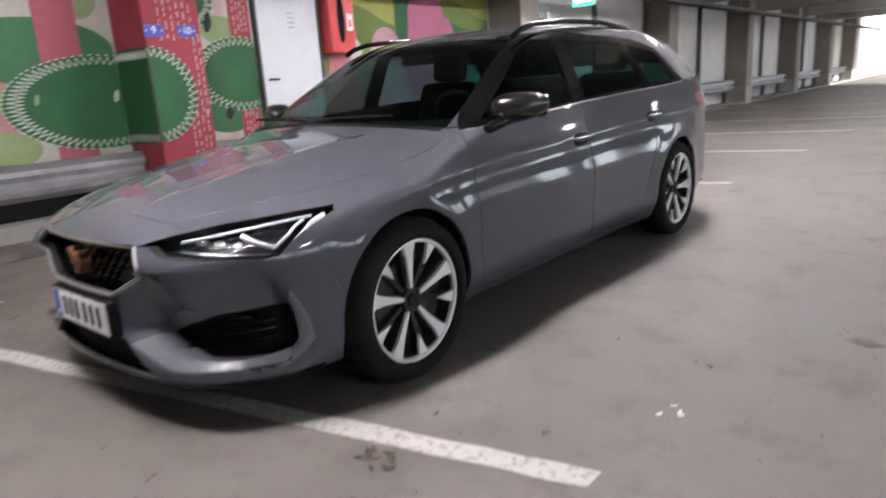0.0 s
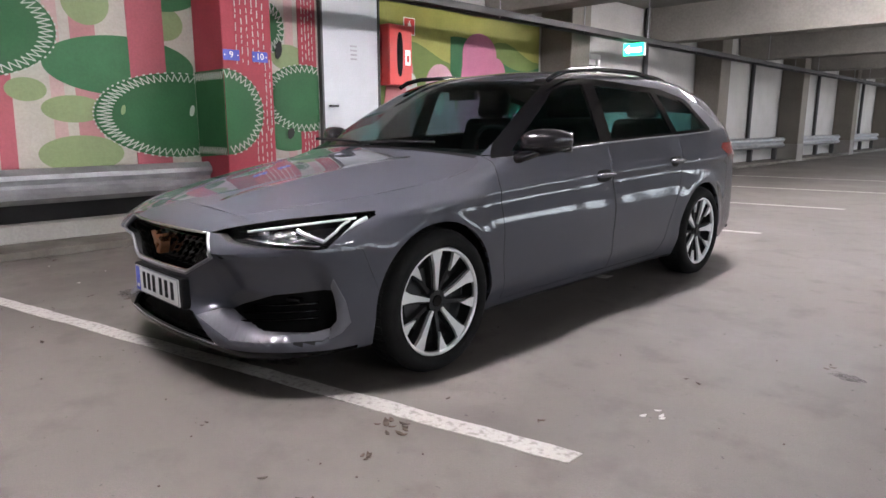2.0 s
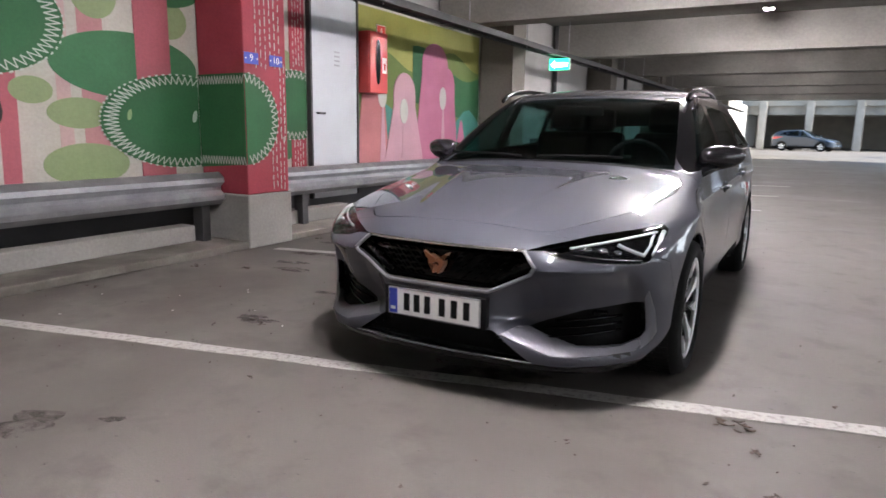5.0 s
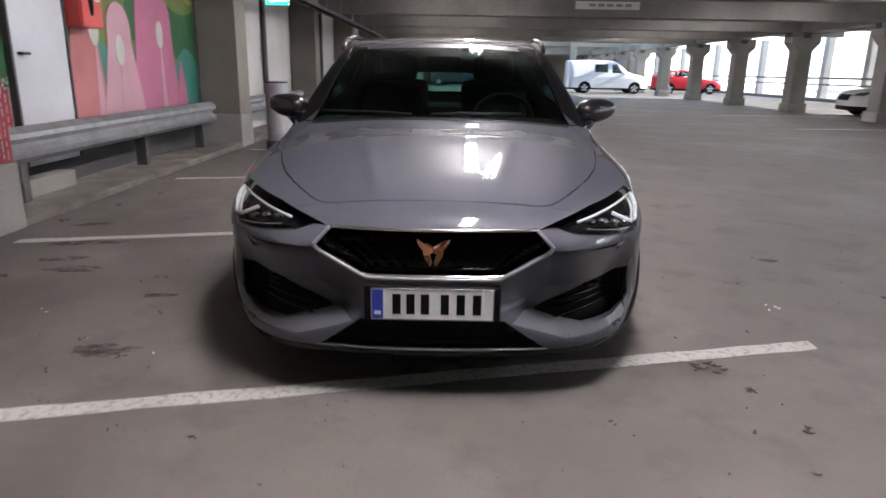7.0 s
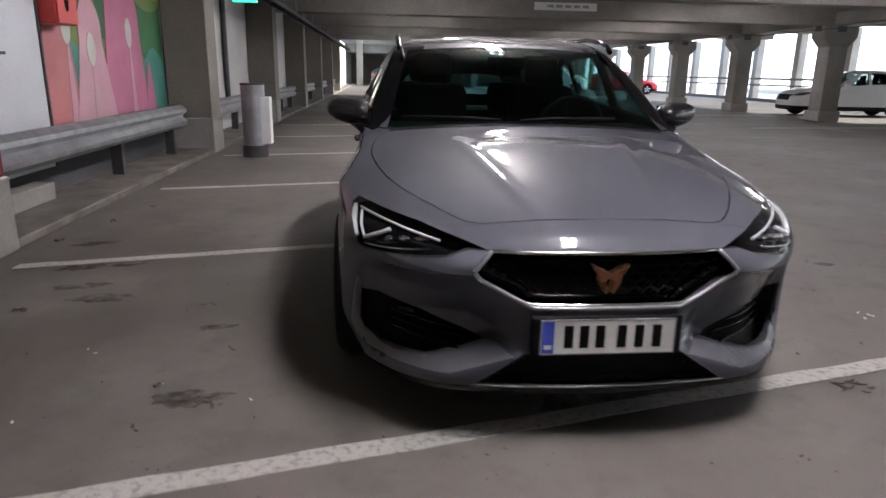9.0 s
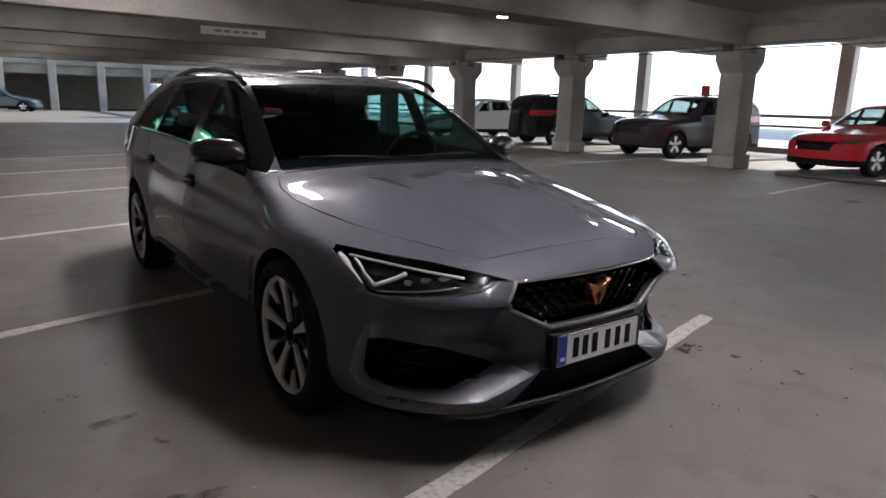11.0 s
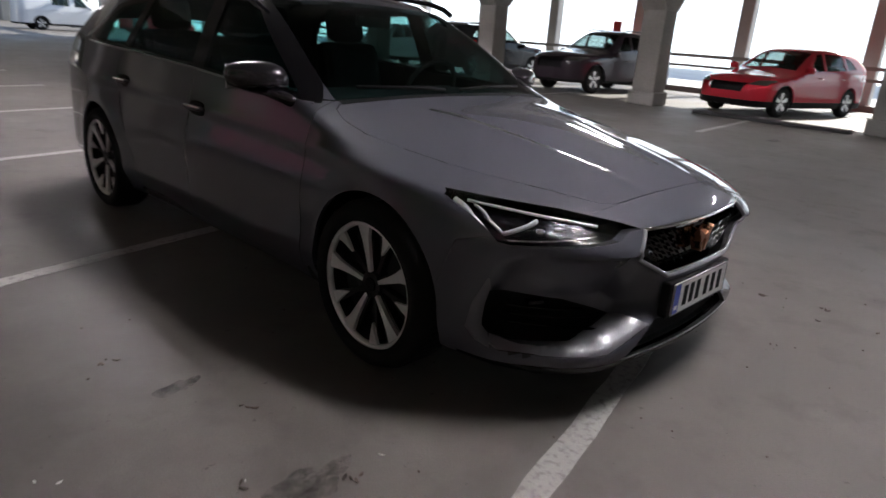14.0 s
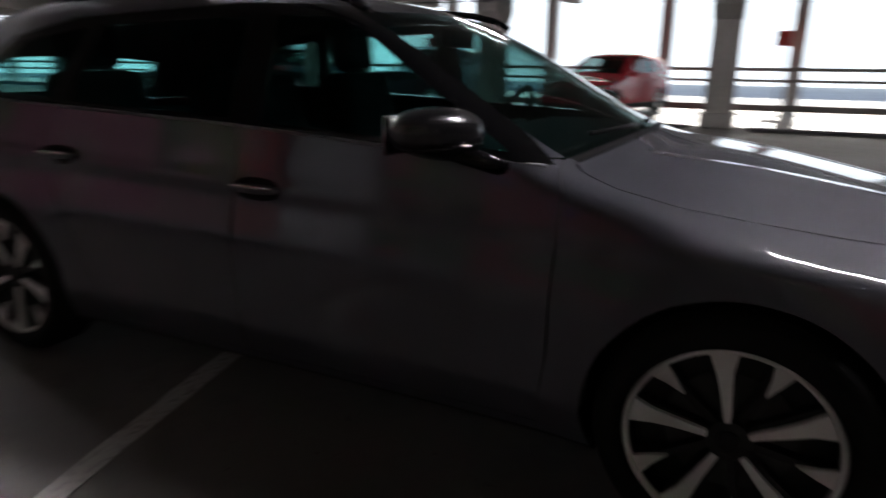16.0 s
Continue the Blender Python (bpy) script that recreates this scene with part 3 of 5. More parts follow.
def along(pts, n):
    """n points at even steps of each stretch of a line."""
    out = [pts[0]]
    for p, q in zip(pts, pts[1:]):
        out += [tuple(a + (b - a) * k / n for a, b in zip(p, q)) for k in range(1, n + 1)]
    return out


def trim(name, pts, r, mat, face, lift=0.0, parent=car, label="", n=6):
    """A bead laid on the nose (face 1: points x, z) or on a flank (face 0: points y, z; lift's sign is the side)."""
    out = []
    for u, v in along(pts, n):
        if face == 1:
            out.append((u, front_y(u, v) - lift, v))
        else:
            s = 1 if lift > 0 else -1
            out.append((s * (side_x(u, v) + abs(lift) - 0.001), u, v))
    return part(name, tube(bmesh.new(), out, r, 8), mat, parent, label, smooth=True)


# glass
screen_low = [(x, 0.375 + 0.20 * x * x) for x in np.linspace(-0.69, 0.69, 15)]
screen_top = [(x, 1.135 + 0.17 * x * x) for x in np.linspace(0.56, -0.56, 11)]
take("windscreen", screen_low + screen_top, 2, 0.80, 1.6, M["screen"], label="clear windscreen", gap=0.001)
PANES = {"front_window": [(0.60, 0.945), (1.40, 0.985), (1.42, 1.302), (1.24, 1.296), (1.12, 1.258)],
         "rear_window": [(1.53, 0.992), (2.29, 1.022), (2.20, 1.282), (1.54, 1.303)],
         "quarter_window": [(2.36, 1.03), (2.80, 1.05), (2.74, 1.12), (2.60, 1.23), (2.27, 1.276)]}
DLO = [(0.485, 0.915), (1.5, 0.974), (2.40, 1.008), (2.84, 1.032), (2.86, 1.06), (2.66, 1.25), (2.35, 1.312), (1.6, 1.346), (1.22, 1.334), (1.05, 1.270)]
for s in (1, -1):
    lo, hi = (0.4, 1.3) if s > 0 else (-1.3, -0.4)
    for name, pane in PANES.items():
        take(name, pane, 0, lo, hi, M["glass"], label="dark tinted side window", gap=0.001)
    take("window_frame", DLO, 0, lo, hi, M["gloss_black"], label="gloss black window surround", gap=0.001)
    trim("chrome_strip", [(0.50, 0.914), (1.5, 0.972), (2.40, 1.006), (2.83, 1.028)], 0.005, M["satin"], 0, s * 0.002, label="thin satin strip under the side windows", n=8)
take("rear_screen", [(x, 3.33 - 0.12 * x * x) for x in np.linspace(-0.5, 0.5, 9)] + [(x, 3.56 - 0.12 * x * x) for x in np.linspace(0.56, -0.56, 9)], 2, 1.0, 1.5, M["glass"], label="dark tinted rear window")

# nose
GRILLE = [(-0.368, 0.650), (-0.424, 0.592), (-0.402, 0.566), (-0.236, 0.483), (0.236, 0.483), (0.402, 0.566), (0.424, 0.592), (0.368, 0.650)]
MIDDLE = [(-0.262, 0.317), (-0.42, 0.212), (0.42, 0.212), (0.262, 0.317)]
INTAKE = [(0.372, 0.326), (0.45, 0.300), (0.57, 0.272), (0.72, 0.268), (0.772, 0.288), (0.793, 0.32), (0.786, 0.442), (0.75, 0.436), (0.58, 0.408), (0.45, 0.360)]
BLADE = [(0.290, 0.306), (0.34, 0.330), (0.374, 0.331), (0.46, 0.305), (0.57, 0.277), (0.72, 0.273), (0.774, 0.292), (0.786, 0.262), (0.772, 0.243), (0.50, 0.242)]
FIN = [(0.787, 0.455), (0.802, 0.492), (0.824, 0.40), (0.833, 0.31), (0.815, 0.27), (0.788, 0.247), (0.778, 0.292), (0.796, 0.32)]
LAMP = [(0.378, 0.6545), (0.445, 0.655), (0.51, 0.634), (0.62, 0.621), (0.77, 0.606), (0.80, 0.614), (0.826, 0.700), (0.822, 0.722), (0.80, 0.736), (0.59, 0.709), (0.45, 0.677)]
lined(GRILLE, 1, -1, -0.5, M["grille"], "grille", label="gloss black honeycomb grille")
take("grille", GRILLE, 1, -1, -0.5, M["black"], keep=False)
lined(MIDDLE, 1, -1, -0.5, M["black"], "lower_intake")
take("lower_intake", MIDDLE, 1, -1, -0.5, M["black"], keep=False)
headlamps = []
for s in (1, -1):
    sided = (lambda o: o) if s > 0 else mirrored
    lined(sided(INTAKE), 1, -1, -0.36, M["black"], "side_intake", label="matt black side air intake")
    take("side_intake", sided(INTAKE), 1, -1, -0.36, M["black"], keep=False)
    take("bumper_blade", sided(BLADE), 1, -1, -0.36, M["satin"], label="blade under the intake, body paint lightened to look lit", gap=0.001)
    take("bumper_fin", sided(FIN), 1, -1, -0.3, M["satin"], label="upright fin, body paint lightened to look lit", gap=0.001)
    housing = lined(sided(LAMP), 1, -1, -0.22, M["gloss_black"], "headlamp", label="headlamp with white light guides in a black housing")
    headlamps.append(housing)
    take("lamp_cover", sided(LAMP), 1, -1, -0.22, M["lens"], housing, "clear lamp cover", gap=0.001)
edge = [(0.40, -0.676), (0.44, -0.655), (0.475, -0.615), (0.515, -0.555), (0.575, -0.45), (0.636, -0.325), (0.69, -0.18), (0.735, 0.0), (0.762, 0.18), (0.757, 0.32), (0.725, 0.42), (0.69, 0.445)]
HOOD = [(x, -0.700 + 0.13 * x * x) for x in np.linspace(-0.37, 0.37, 9)] + edge + [(x, 0.35 + 0.20 * x * x) for x in np.linspace(0.66, -0.66, 13)] + [(-u, v) for u, v in reversed(edge)]
take("hood", HOOD, 2, 0.62, 1.2, M["paint"], label="smooth grey hood with two soft creases")
COWL = [(x, 0.352 + 0.20 * x * x) for x in np.linspace(-0.68, 0.68, 13)] + [(x, 0.377 + 0.20 * x * x) for x in np.linspace(0.68, -0.68, 13)]
take("cowl", COWL, 2, 0.7, 1.2, M["black"], label="black scuttle panel", gap=0.0005)
take("splitter", [(-1, 0.1), (-0.40, 0.1), (-0.40, 0.200), (-1, 0.205)], 0, -1.3, 1.3, M["gloss_black"], label="thin black front splitter", gap=0.001)
take("front_bumper", [(-1, 0.1), (-0.30, 0.1), (-0.335, 0.42), (-0.40, 0.60), (-0.52, 0.635), (-0.66, 0.69), (-0.715, 0.75), (-1, 0.8)], 0, -1.3, 1.3, M["paint"], label="sculpted grey front bumper", gap=0.0006)
take("underbody", [(-0.4, 0.12), (3.9, 0.12), (3.9, 0.19), (-0.4, 0.19)], 0, -1.3, 1.3, M["black"], gap=0.0005)
FRONT_DOOR = [(0.475, 0.225), (0.448, 0.45), (0.442, 0.86), (0.475, 0.925), (1.475, 0.985), (1.485, 0.60), (1.475, 0.225)]
REAR_DOOR = [(1.483, 0.225), (1.493, 0.60), (1.483, 0.985), (2.365, 1.02), (2.385, 0.86), (2.35, 0.72), (2.26, 0.56), (2.20, 0.42), (2.14, 0.30), (2.09, 0.225)]
doors = {}
for s in (1, -1):
    lo, hi = (0.4, 1.3) if s > 0 else (-1.3, -0.4)
    doors["front", s] = take("front_door", FRONT_DOOR, 0, lo, hi, M["paint"], label="closed grey front door")
    doors["rear", s] = take("rear_door", REAR_DOOR, 0, lo, hi, M["paint"], label="closed grey rear door")
    take("tail_lamp", [(3.02, 0.905), (3.30, 0.80), (4, 0.78), (4, 0.93), (3.3, 0.945), (3.1, 0.94)], 0, lo, hi, M["tail_red"], label="wrap-round red tail lamp", gap=0.001)
part("body", lined_inside(smooth(me, M["paint"])), None, car, "grey wings, sills and roof in one painted shell")

def pebble(rx, ry, rz, power=2.6, n=20, m=24):
    """A rounded block."""
    b = bmesh.new()
    bmesh.ops.create_uvsphere(b, u_segments=m, v_segments=n, radius=1)
    for v in b.verts:
        k = (abs(v.co.x) ** power + abs(v.co.y) ** power + abs(v.co.z) ** power) ** (-1 / power)
        v.co = Vector((v.co.x * k * rx, v.co.y * k * ry, v.co.z * k * rz))
    return b


# grille: rim, small slats and badge
trim("grille_rim", [(-0.370, 0.653), (0.370, 0.653)], 0.007, M["chrome"], 1, 0.0, label="thin bright rim over the grille", n=16)
trim("grille_rim", [(-0.372, 0.653), (-0.429, 0.594), (-0.406, 0.562), (-0.238, 0.477), (0.238, 0.477), (0.406, 0.562), (0.429, 0.594), (0.372, 0.653)], 0.0072, M["gunmetal"], 1, 0.0, label="satin rim round the grille", n=8)
trim("grille_rim", [(-0.262, 0.494), (-0.232, 0.488), (0.232, 0.488), (0.262, 0.494)], 0.005, M["chrome"], 1, -0.004, label="bright lower lip of the grille", n=8)
for row in range(6):
    z = 0.512 + row * 0.026
    half = 0.26 + min(row, 4) * 0.033
    for k in range(-7, 8):
        x = k * 0.052 + (0.026 if row % 2 else 0)
        if 0.07 < abs(x) < half:
            y = front_y(x, z)
            b = box(bmesh.new(), -0.013, 0.013, -0.004, 0.012, -0.0018, 0.0018, 0.0008, pose(x, y + 0.032, z, 0, 0, 0) @ pose(0, 0, 0, 0, 35 if x < 0 else -35, 0))
            part("grille_slat", b, M["grille"], car)
b = bmesh.new()
for k in (-1, 1):
    prism(b, [(k * 0.0015, 0.012), (k * 0.060, 0.043), (k * 0.050, 0.022), (k * 0.036, 0.006), (k * 0.034, -0.016), (k * 0.012, -0.052), (k * 0.004, -0.046), (k * 0.014, -0.012), (k * 0.010, -0.004), (k * 0.0015, -0.004)], 1, -0.010, 0.03, 0.0018)
bmesh.ops.transform(b, matrix=pose(0, front_y(0, 0.575) + 0.008, 0.578), verts=b.verts[:])
part("badge", b, M["copper"], car, "plain copper badge")

trim("splitter_edge", [(-0.43, 0.208), (0.43, 0.208)], 0.0028, M["gunmetal"], 1, 0.0, label="thin bright edge under the lower intake", n=14)

# number plate: holder, plate, blue end and plain bars
plate_y = front_y(0, 0.39) - 0.012
part("plate_holder", boxes((-0.246, 0.246, plate_y - 0.004, plate_y + 0.03, 0.324, 0.455), bevel=0.006), M["black"], car)
plate = part("number_plate", boxes((-0.221, 0.221, plate_y - 0.010, plate_y - 0.0045, 0.330, 0.448), bevel=0.003), M["white"], car, "white plate with dark bars")
part("plate_rim", boxes((-0.221, 0.221, plate_y - 0.012, plate_y - 0.0105, 0.4445, 0.448), (-0.221, 0.221, plate_y - 0.012, plate_y - 0.0105, 0.330, 0.3335), (0.2175, 0.221, plate_y - 0.012, plate_y - 0.0105, 0.334, 0.444), (-0.221, -0.2175, plate_y - 0.012, plate_y - 0.0105, 0.334, 0.444)), M["gunmetal"], plate)
part("blue_band", boxes((-0.216, -0.176, plate_y - 0.0118, plate_y - 0.0102, 0.335, 0.443)), M["blue_sign"], plate)
part("band_bar", boxes((-0.208, -0.184, plate_y - 0.0126, plate_y - 0.0119, 0.35, 0.364)), M["white"], plate)
for x in (-0.128, -0.078, -0.026, 0.045, 0.102, 0.160):
    part("bar", boxes((x - 0.015, x + 0.015, plate_y - 0.0118, plate_y - 0.0102, 0.352, 0.428), bevel=0.0006), M["black"], plate)

# headlamps: light guides, projectors
for s, housing in zip((1, -1), headlamps):
    def inside(pts, depth, n=5):
        return [(s * u, front_y(u, v) + depth, v) for u, v in along(pts, n)]
    part("light_guide", tube(bmesh.new(), inside([(0.53, 0.667), (0.62, 0.683), (0.70, 0.698), (0.790, 0.714)], 0.022), 0.0055, 6), M["drl"], housing, "white upper light guide", smooth=True)
    part("light_guide", tube(bmesh.new(), inside([(0.812, 0.712), (0.815, 0.675), (0.806, 0.632)], 0.028), 0.0105, 8), M["drl"], housing, "broad white outer light guide", smooth=True)
    part("light_guide", tube(bmesh.new(), inside([(0.786, 0.706), (0.788, 0.670), (0.776, 0.636)], 0.030), 0.0055, 6), M["drl"], housing, "thin white inner light guide", smooth=True)
    part("light_guide", tube(bmesh.new(), inside([(0.776, 0.636), (0.735, 0.656), (0.685, 0.678)], 0.030), 0.008, 6), M["drl"], housing, "white slanted light guide", smooth=True)
    part("lamp_trim", tube(bmesh.new(), inside([(0.775, 0.619), (0.68, 0.630), (0.56, 0.645)], 0.020), 0.003, 6), M["chrome"], housing, "thin bright lower trim", smooth=True)
    for u, v, w in ((0.585, 0.660, 0.022), (0.640, 0.656, 0.020), (0.690, 0.648, 0.016)):
        b = pebble(w, 0.016, 0.011, 2.4, 12, 16)
        bmesh.ops.transform(b, matrix=pose(s * u, front_y(u, v) + 0.046, v, 0, 0, s * 32), verts=b.verts[:])
        bowl = part("projector", b, M["reflector"], housing, "small bright lamp reflector", smooth=True)
        b = pebble(w * 0.42, 0.006, 0.006, 2.2, 10, 12)
        bmesh.ops.transform(b, matrix=pose(s * (u - 0.007), front_y(u, v) + 0.031, v, 0, 0, s * 32), verts=b.verts[:])
        part("projector_lens", b, M["gloss_black"], bowl, smooth=True)
    # bars across the intake
    for z in (0.355, 0.325, 0.295):
        pts = [(u, z + 0.10 * (u - 0.5)) for u in np.linspace(0.43 if z < 0.34 else 0.47, 0.70, 8)]
        part("intake_slat", tube(bmesh.new(), [(s * u, front_y(u, v) + 0.028, v) for u, v in pts], 0.006, 6), M["gloss_black"], car, smooth=True)
    part("fog_lamp", box(bmesh.new(), -0.03, 0.03, -0.01, 0.02, -0.009, 0.009, 0.004, pose(s * 0.63, front_y(0.63, 0.385) + 0.03, 0.388, 0, 0, s * 22)), M["gloss_black"], car, "small dark fog lamp in the intake")


# door mirrors, handles, roof rails, wipers
for s in (1, -1):
    b = pebble(0.115, 0.085, 0.066)
    for v in b.verts:
        t = v.co.x / 0.115
        v.co.z = v.co.z * (1 - 0.22 * t) + 0.012 * t
        v.co.y = v.co.y * (1 - 0.2 * t) + 0.035 * t
    bmesh.ops.transform(b, matrix=pose(s * 0.885, 0.765, 0.99) @ Matrix.Diagonal((s, 1, 1, 1)), verts=b.verts[:])
    bmesh.ops.recalc_face_normals(b, faces=b.faces[:])
    low = b.copy()
    for q, keep_up in ((b, True), (low, False)):
        bmesh.ops.bisect_plane(q, geom=q.verts[:] + q.edges[:] + q.faces[:], plane_co=(0, 0.765, 0.957), plane_no=(0.0, 0.10, 1), clear_inner=keep_up, clear_outer=not keep_up)
        bmesh.ops.holes_fill(q, edges=[e for e in q.edges if e.is_boundary])
    mirror = part("door_mirror", b, M["mirror_cap"], car, "dark glossy door mirror with a black foot", smooth=True)
    part("mirror_base", low, M["gloss_black"], mirror, smooth=True)
    b = bmesh.new()
    tube(b, [(s * 0.79, 0.60, 0.90), (s * 0.82, 0.65, 0.92), (s * 0.87, 0.73, 0.95)], 0.026, 10)
    part("mirror_arm", b, M["gloss_black"], mirror, smooth=True)
    b = boxes((-0.085, 0.085, -0.004, 0.004, -0.05, 0.05), bevel=0.003)
    bmesh.ops.transform(b, matrix=pose(s * 0.882, 0.848, 0.985, 0, 0, s * 12), verts=b.verts[:])
    part("mirror_glass", b, M["reflector"], mirror, "mirror glass")
    for y, z, key in ((1.385, 0.79, "front"), (2.29, 0.835, "rear")):
        x = side_x(y, z)
        b = pebble(0.022, 0.095, 0.016)
        bmesh.ops.transform(b, matrix=pose(s * (x + 0.012), y, z), verts=b.verts[:])
        handle = part("door_handle", b, M["paint"], doors[key, s], "grey pull handle", smooth=True)
        b = pebble(0.006, 0.085, 0.007)
        bmesh.ops.transform(b, matrix=pose(s * (x + 0.029), y, z + 0.008), verts=b.verts[:])
        part("handle_strip", b, M["chrome"], handle, "bright strip on the handle", smooth=True)
        # black block puts the recess's shade into colour
        b = pebble(0.012, 0.085, 0.036)
        bmesh.ops.transform(b, matrix=pose(s * (x - 0.006), y + 0.005, z - 0.004), verts=b.verts[:])
        part("handle_recess", b, M["black"], doors[key, s], smooth=True)
    rail = [(0.613, 1.13, 1.318), (0.616, 1.20, 1.352), (0.616, 1.32, 1.380), (0.614, 1.6, 1.405), (0.606, 2.1, 1.410), (0.590, 2.5, 1.384), (0.572, 2.74, 1.340), (0.566, 2.80, 1.310)]
    b = tube(bmesh.new(), [(s * x, y, z) for x, y, z in along(rail, 4)], 0.015, 10)
    part("roof_rail", b, M["gloss_black"], car, "gloss black roof rail", smooth=True)
    b = bmesh.new()
    tube(b, [(s * 0.52 - 0.1, 0.43, 0.985), (s * 0.2 - 0.1, 0.385, 0.985), (s * 0.05 - 0.1, 0.39, 0.975)], 0.008, 6)
    part("wiper", b, M["black"], car, smooth=True)

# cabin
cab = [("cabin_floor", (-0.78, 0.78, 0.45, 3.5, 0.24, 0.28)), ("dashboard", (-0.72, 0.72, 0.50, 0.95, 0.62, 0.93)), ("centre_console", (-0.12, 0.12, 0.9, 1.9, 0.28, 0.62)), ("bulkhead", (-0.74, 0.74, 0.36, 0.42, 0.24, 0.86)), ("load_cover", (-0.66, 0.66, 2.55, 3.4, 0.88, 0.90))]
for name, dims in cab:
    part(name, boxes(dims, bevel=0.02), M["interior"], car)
part("wheel_well", boxes((-0.56, 0.56, -0.4, 0.4, 0.2, 0.66)), M["black"], car)
part("wheel_well", boxes((-0.56, 0.56, 2.3, 3.08, 0.2, 0.70)), M["black"], car)


def car_seat(x, y, parent, mat):
    seat = part("seat", box(bmesh.new(), -0.24, 0.24, -0.25, 0.25, -0.08, 0.08, 0.05, pose(x, y, 0.48)), mat, parent)
    part("backrest", box(bmesh.new(), -0.23, 0.23, -0.07, 0.07, 0, 0.62, 0.06, pose(x, y + 0.24, 0.52, -16)), mat, seat)
    part("headrest", box(bmesh.new(), -0.13, 0.13, -0.05, 0.05, 0, 0.20, 0.045, pose(x, y + 0.40, 1.12, -12)), mat, seat)
    return seat


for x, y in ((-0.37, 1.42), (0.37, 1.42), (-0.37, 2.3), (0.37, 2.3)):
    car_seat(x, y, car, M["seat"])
b = turned([(-0.012, 0.175), (0.012, 0.175), (0.014, 0.19), (0, 0.2), (-0.014, 0.19)], 2, 32)
box(b, -0.17, 0.17, -0.03, 0.03, -0.015, 0.012, 0.008)
bmesh.ops.transform(b, matrix=pose(0.37, 1.03, 0.90, -65), verts=b.verts[:])
part("steering_wheel", b, M["interior"], car, smooth=True)
part("rear_view_mirror", box(bmesh.new(), -0.11, 0.11, -0.015, 0.015, -0.03, 0.03, 0.01, pose(0, 1.10, 1.25)), M["black"], car)


# wheels
def wheel_of(parent, R=0.318, rim=0.243, width=0.22, spokes=5, blade=True):
    """A wheel whose outer face looks along +x, with its hub at the origin."""
    w = part("wheel", turned([(-0.010, rim), (0.0, rim), (0.012, rim - 0.004), (0.012, rim - 0.014), (0.002, rim - 0.018), (-0.010, rim - 0.018)], 0, 72), M["alloy"], parent, "alloy wheel with bright split blades", smooth=True)
    h = width / 2
    prof = [(-0.085 - h, rim), (-0.085 - h, R - 0.05), (-0.07 - h, R - 0.015), (-0.04 - h, R), (-0.13 + h, R), (-0.10 + h, R - 0.012), (-0.085 + h, R - 0.035), (-0.085 + h, rim + 0.03), (-0.09 + h, rim)]
    tyre = part("tyre", turned(prof, 0, 96), M["rubber"], w, "black winter tyre with lateral grooves", smooth=True)
    b = bmesh.new()
    for i in range(60):
        for side, tilt in ((-0.052, 5), (-0.118, -5)):
            box(b, side - 0.029, side + 0.029, -0.0115, 0.0115, R - 0.006, R + 0.0035, 0.0015, pose(0, 0, 0, 360 / 60 * i + (3 if side < -0.1 else 0)) @ pose(0, 0, 0, 0, 0, tilt))
    tagged(part("tread", b, M["rubber"], w), kind="stuff")
    part("rim_barrel", turned([(-0.10, 0.03), (-0.075, 0.03), (-0.075, rim - 0.03), (-0.07, rim - 0.022), (-0.010, rim - 0.016), (-0.010, rim - 0.001), (-0.16, rim - 0.001), (-0.16, 0.03)], 0, 48), M["alloy_dark"], w)
    part("brake_disc", turned([(-0.074, 0.06), (-0.066, 0.06), (-0.066, 0.15), (-0.074, 0.15)], 0, 48), M["dark_steel"], w)
    def spoke(name, outline, lo, hi, a, mat):
        b = bmesh.new()
        prism(b, outline, 0, lo, hi, 0.0016)
        for v in b.verts:
            v.co.x -= 0.020 * (1 - math.hypot(v.co.y, v.co.z) / rim)
        bmesh.ops.transform(b, matrix=pose(0, 0, 0, a), verts=b.verts[:])
        part(name, b, mat, w)

    for i in range(spokes):
        a = 360 / spokes * i
        spoke("spoke", [(-0.006, 0.048), (0.009, 0.048), (0.017, 0.12), (0.024, 0.18), (0.042, rim - 0.012), (-0.026, rim - 0.012), (-0.013, 0.17), (-0.008, 0.12)], -0.012, 0.004, a, M["alloy"])
        spoke("spoke_flank", [(-0.014, 0.04), (0.014, 0.04), (0.022, 0.12), (0.036, rim - 0.016), (-0.034, rim - 0.016), (-0.020, 0.12)], -0.045, -0.0125, a, M["alloy_dark"])
        spoke("spoke_tip", [(0.001, 0.145), (0.015, 0.19), (0.024, rim - 0.012), (-0.028, rim - 0.012), (-0.011, 0.19)], -0.012, 0.003, a + 37, M["alloy"])
        spoke("spoke_flank", [(-0.010, 0.04), (0.010, 0.04), (0.009, 0.15), (0.022, rim - 0.016), (-0.024, rim - 0.016), (-0.010, 0.15)], -0.045, -0.0125, a + 37, M["alloy_dark"])
    part("hub", cylinder(bmesh.new(), 0.062, -0.06, -0.016, 0, (0, 0), 32, 0.050), M["alloy_dark"], w, smooth=False)
    part("hub_cap", cylinder(bmesh.new(), 0.028, -0.03, -0.010, 0, (0, 0), 24, 0.026), M["gloss_black"], w)
    for i in range(5):
        t = math.tau * (i + 0.5) / 5
        part("wheel_bolt", cylinder(bmesh.new(), 0.010, -0.03, -0.012, 0, (0.042 * math.cos(t), 0.042 * math.sin(t)), 6), M["alloy_dark"], w)
    return w


wheel = wheel_of(car)
wheel.matrix_basis = pose(0.880, 0, 0.316, 5)
copy_thing(wheel, pose(0.876, 2.686, 0.316, 55))
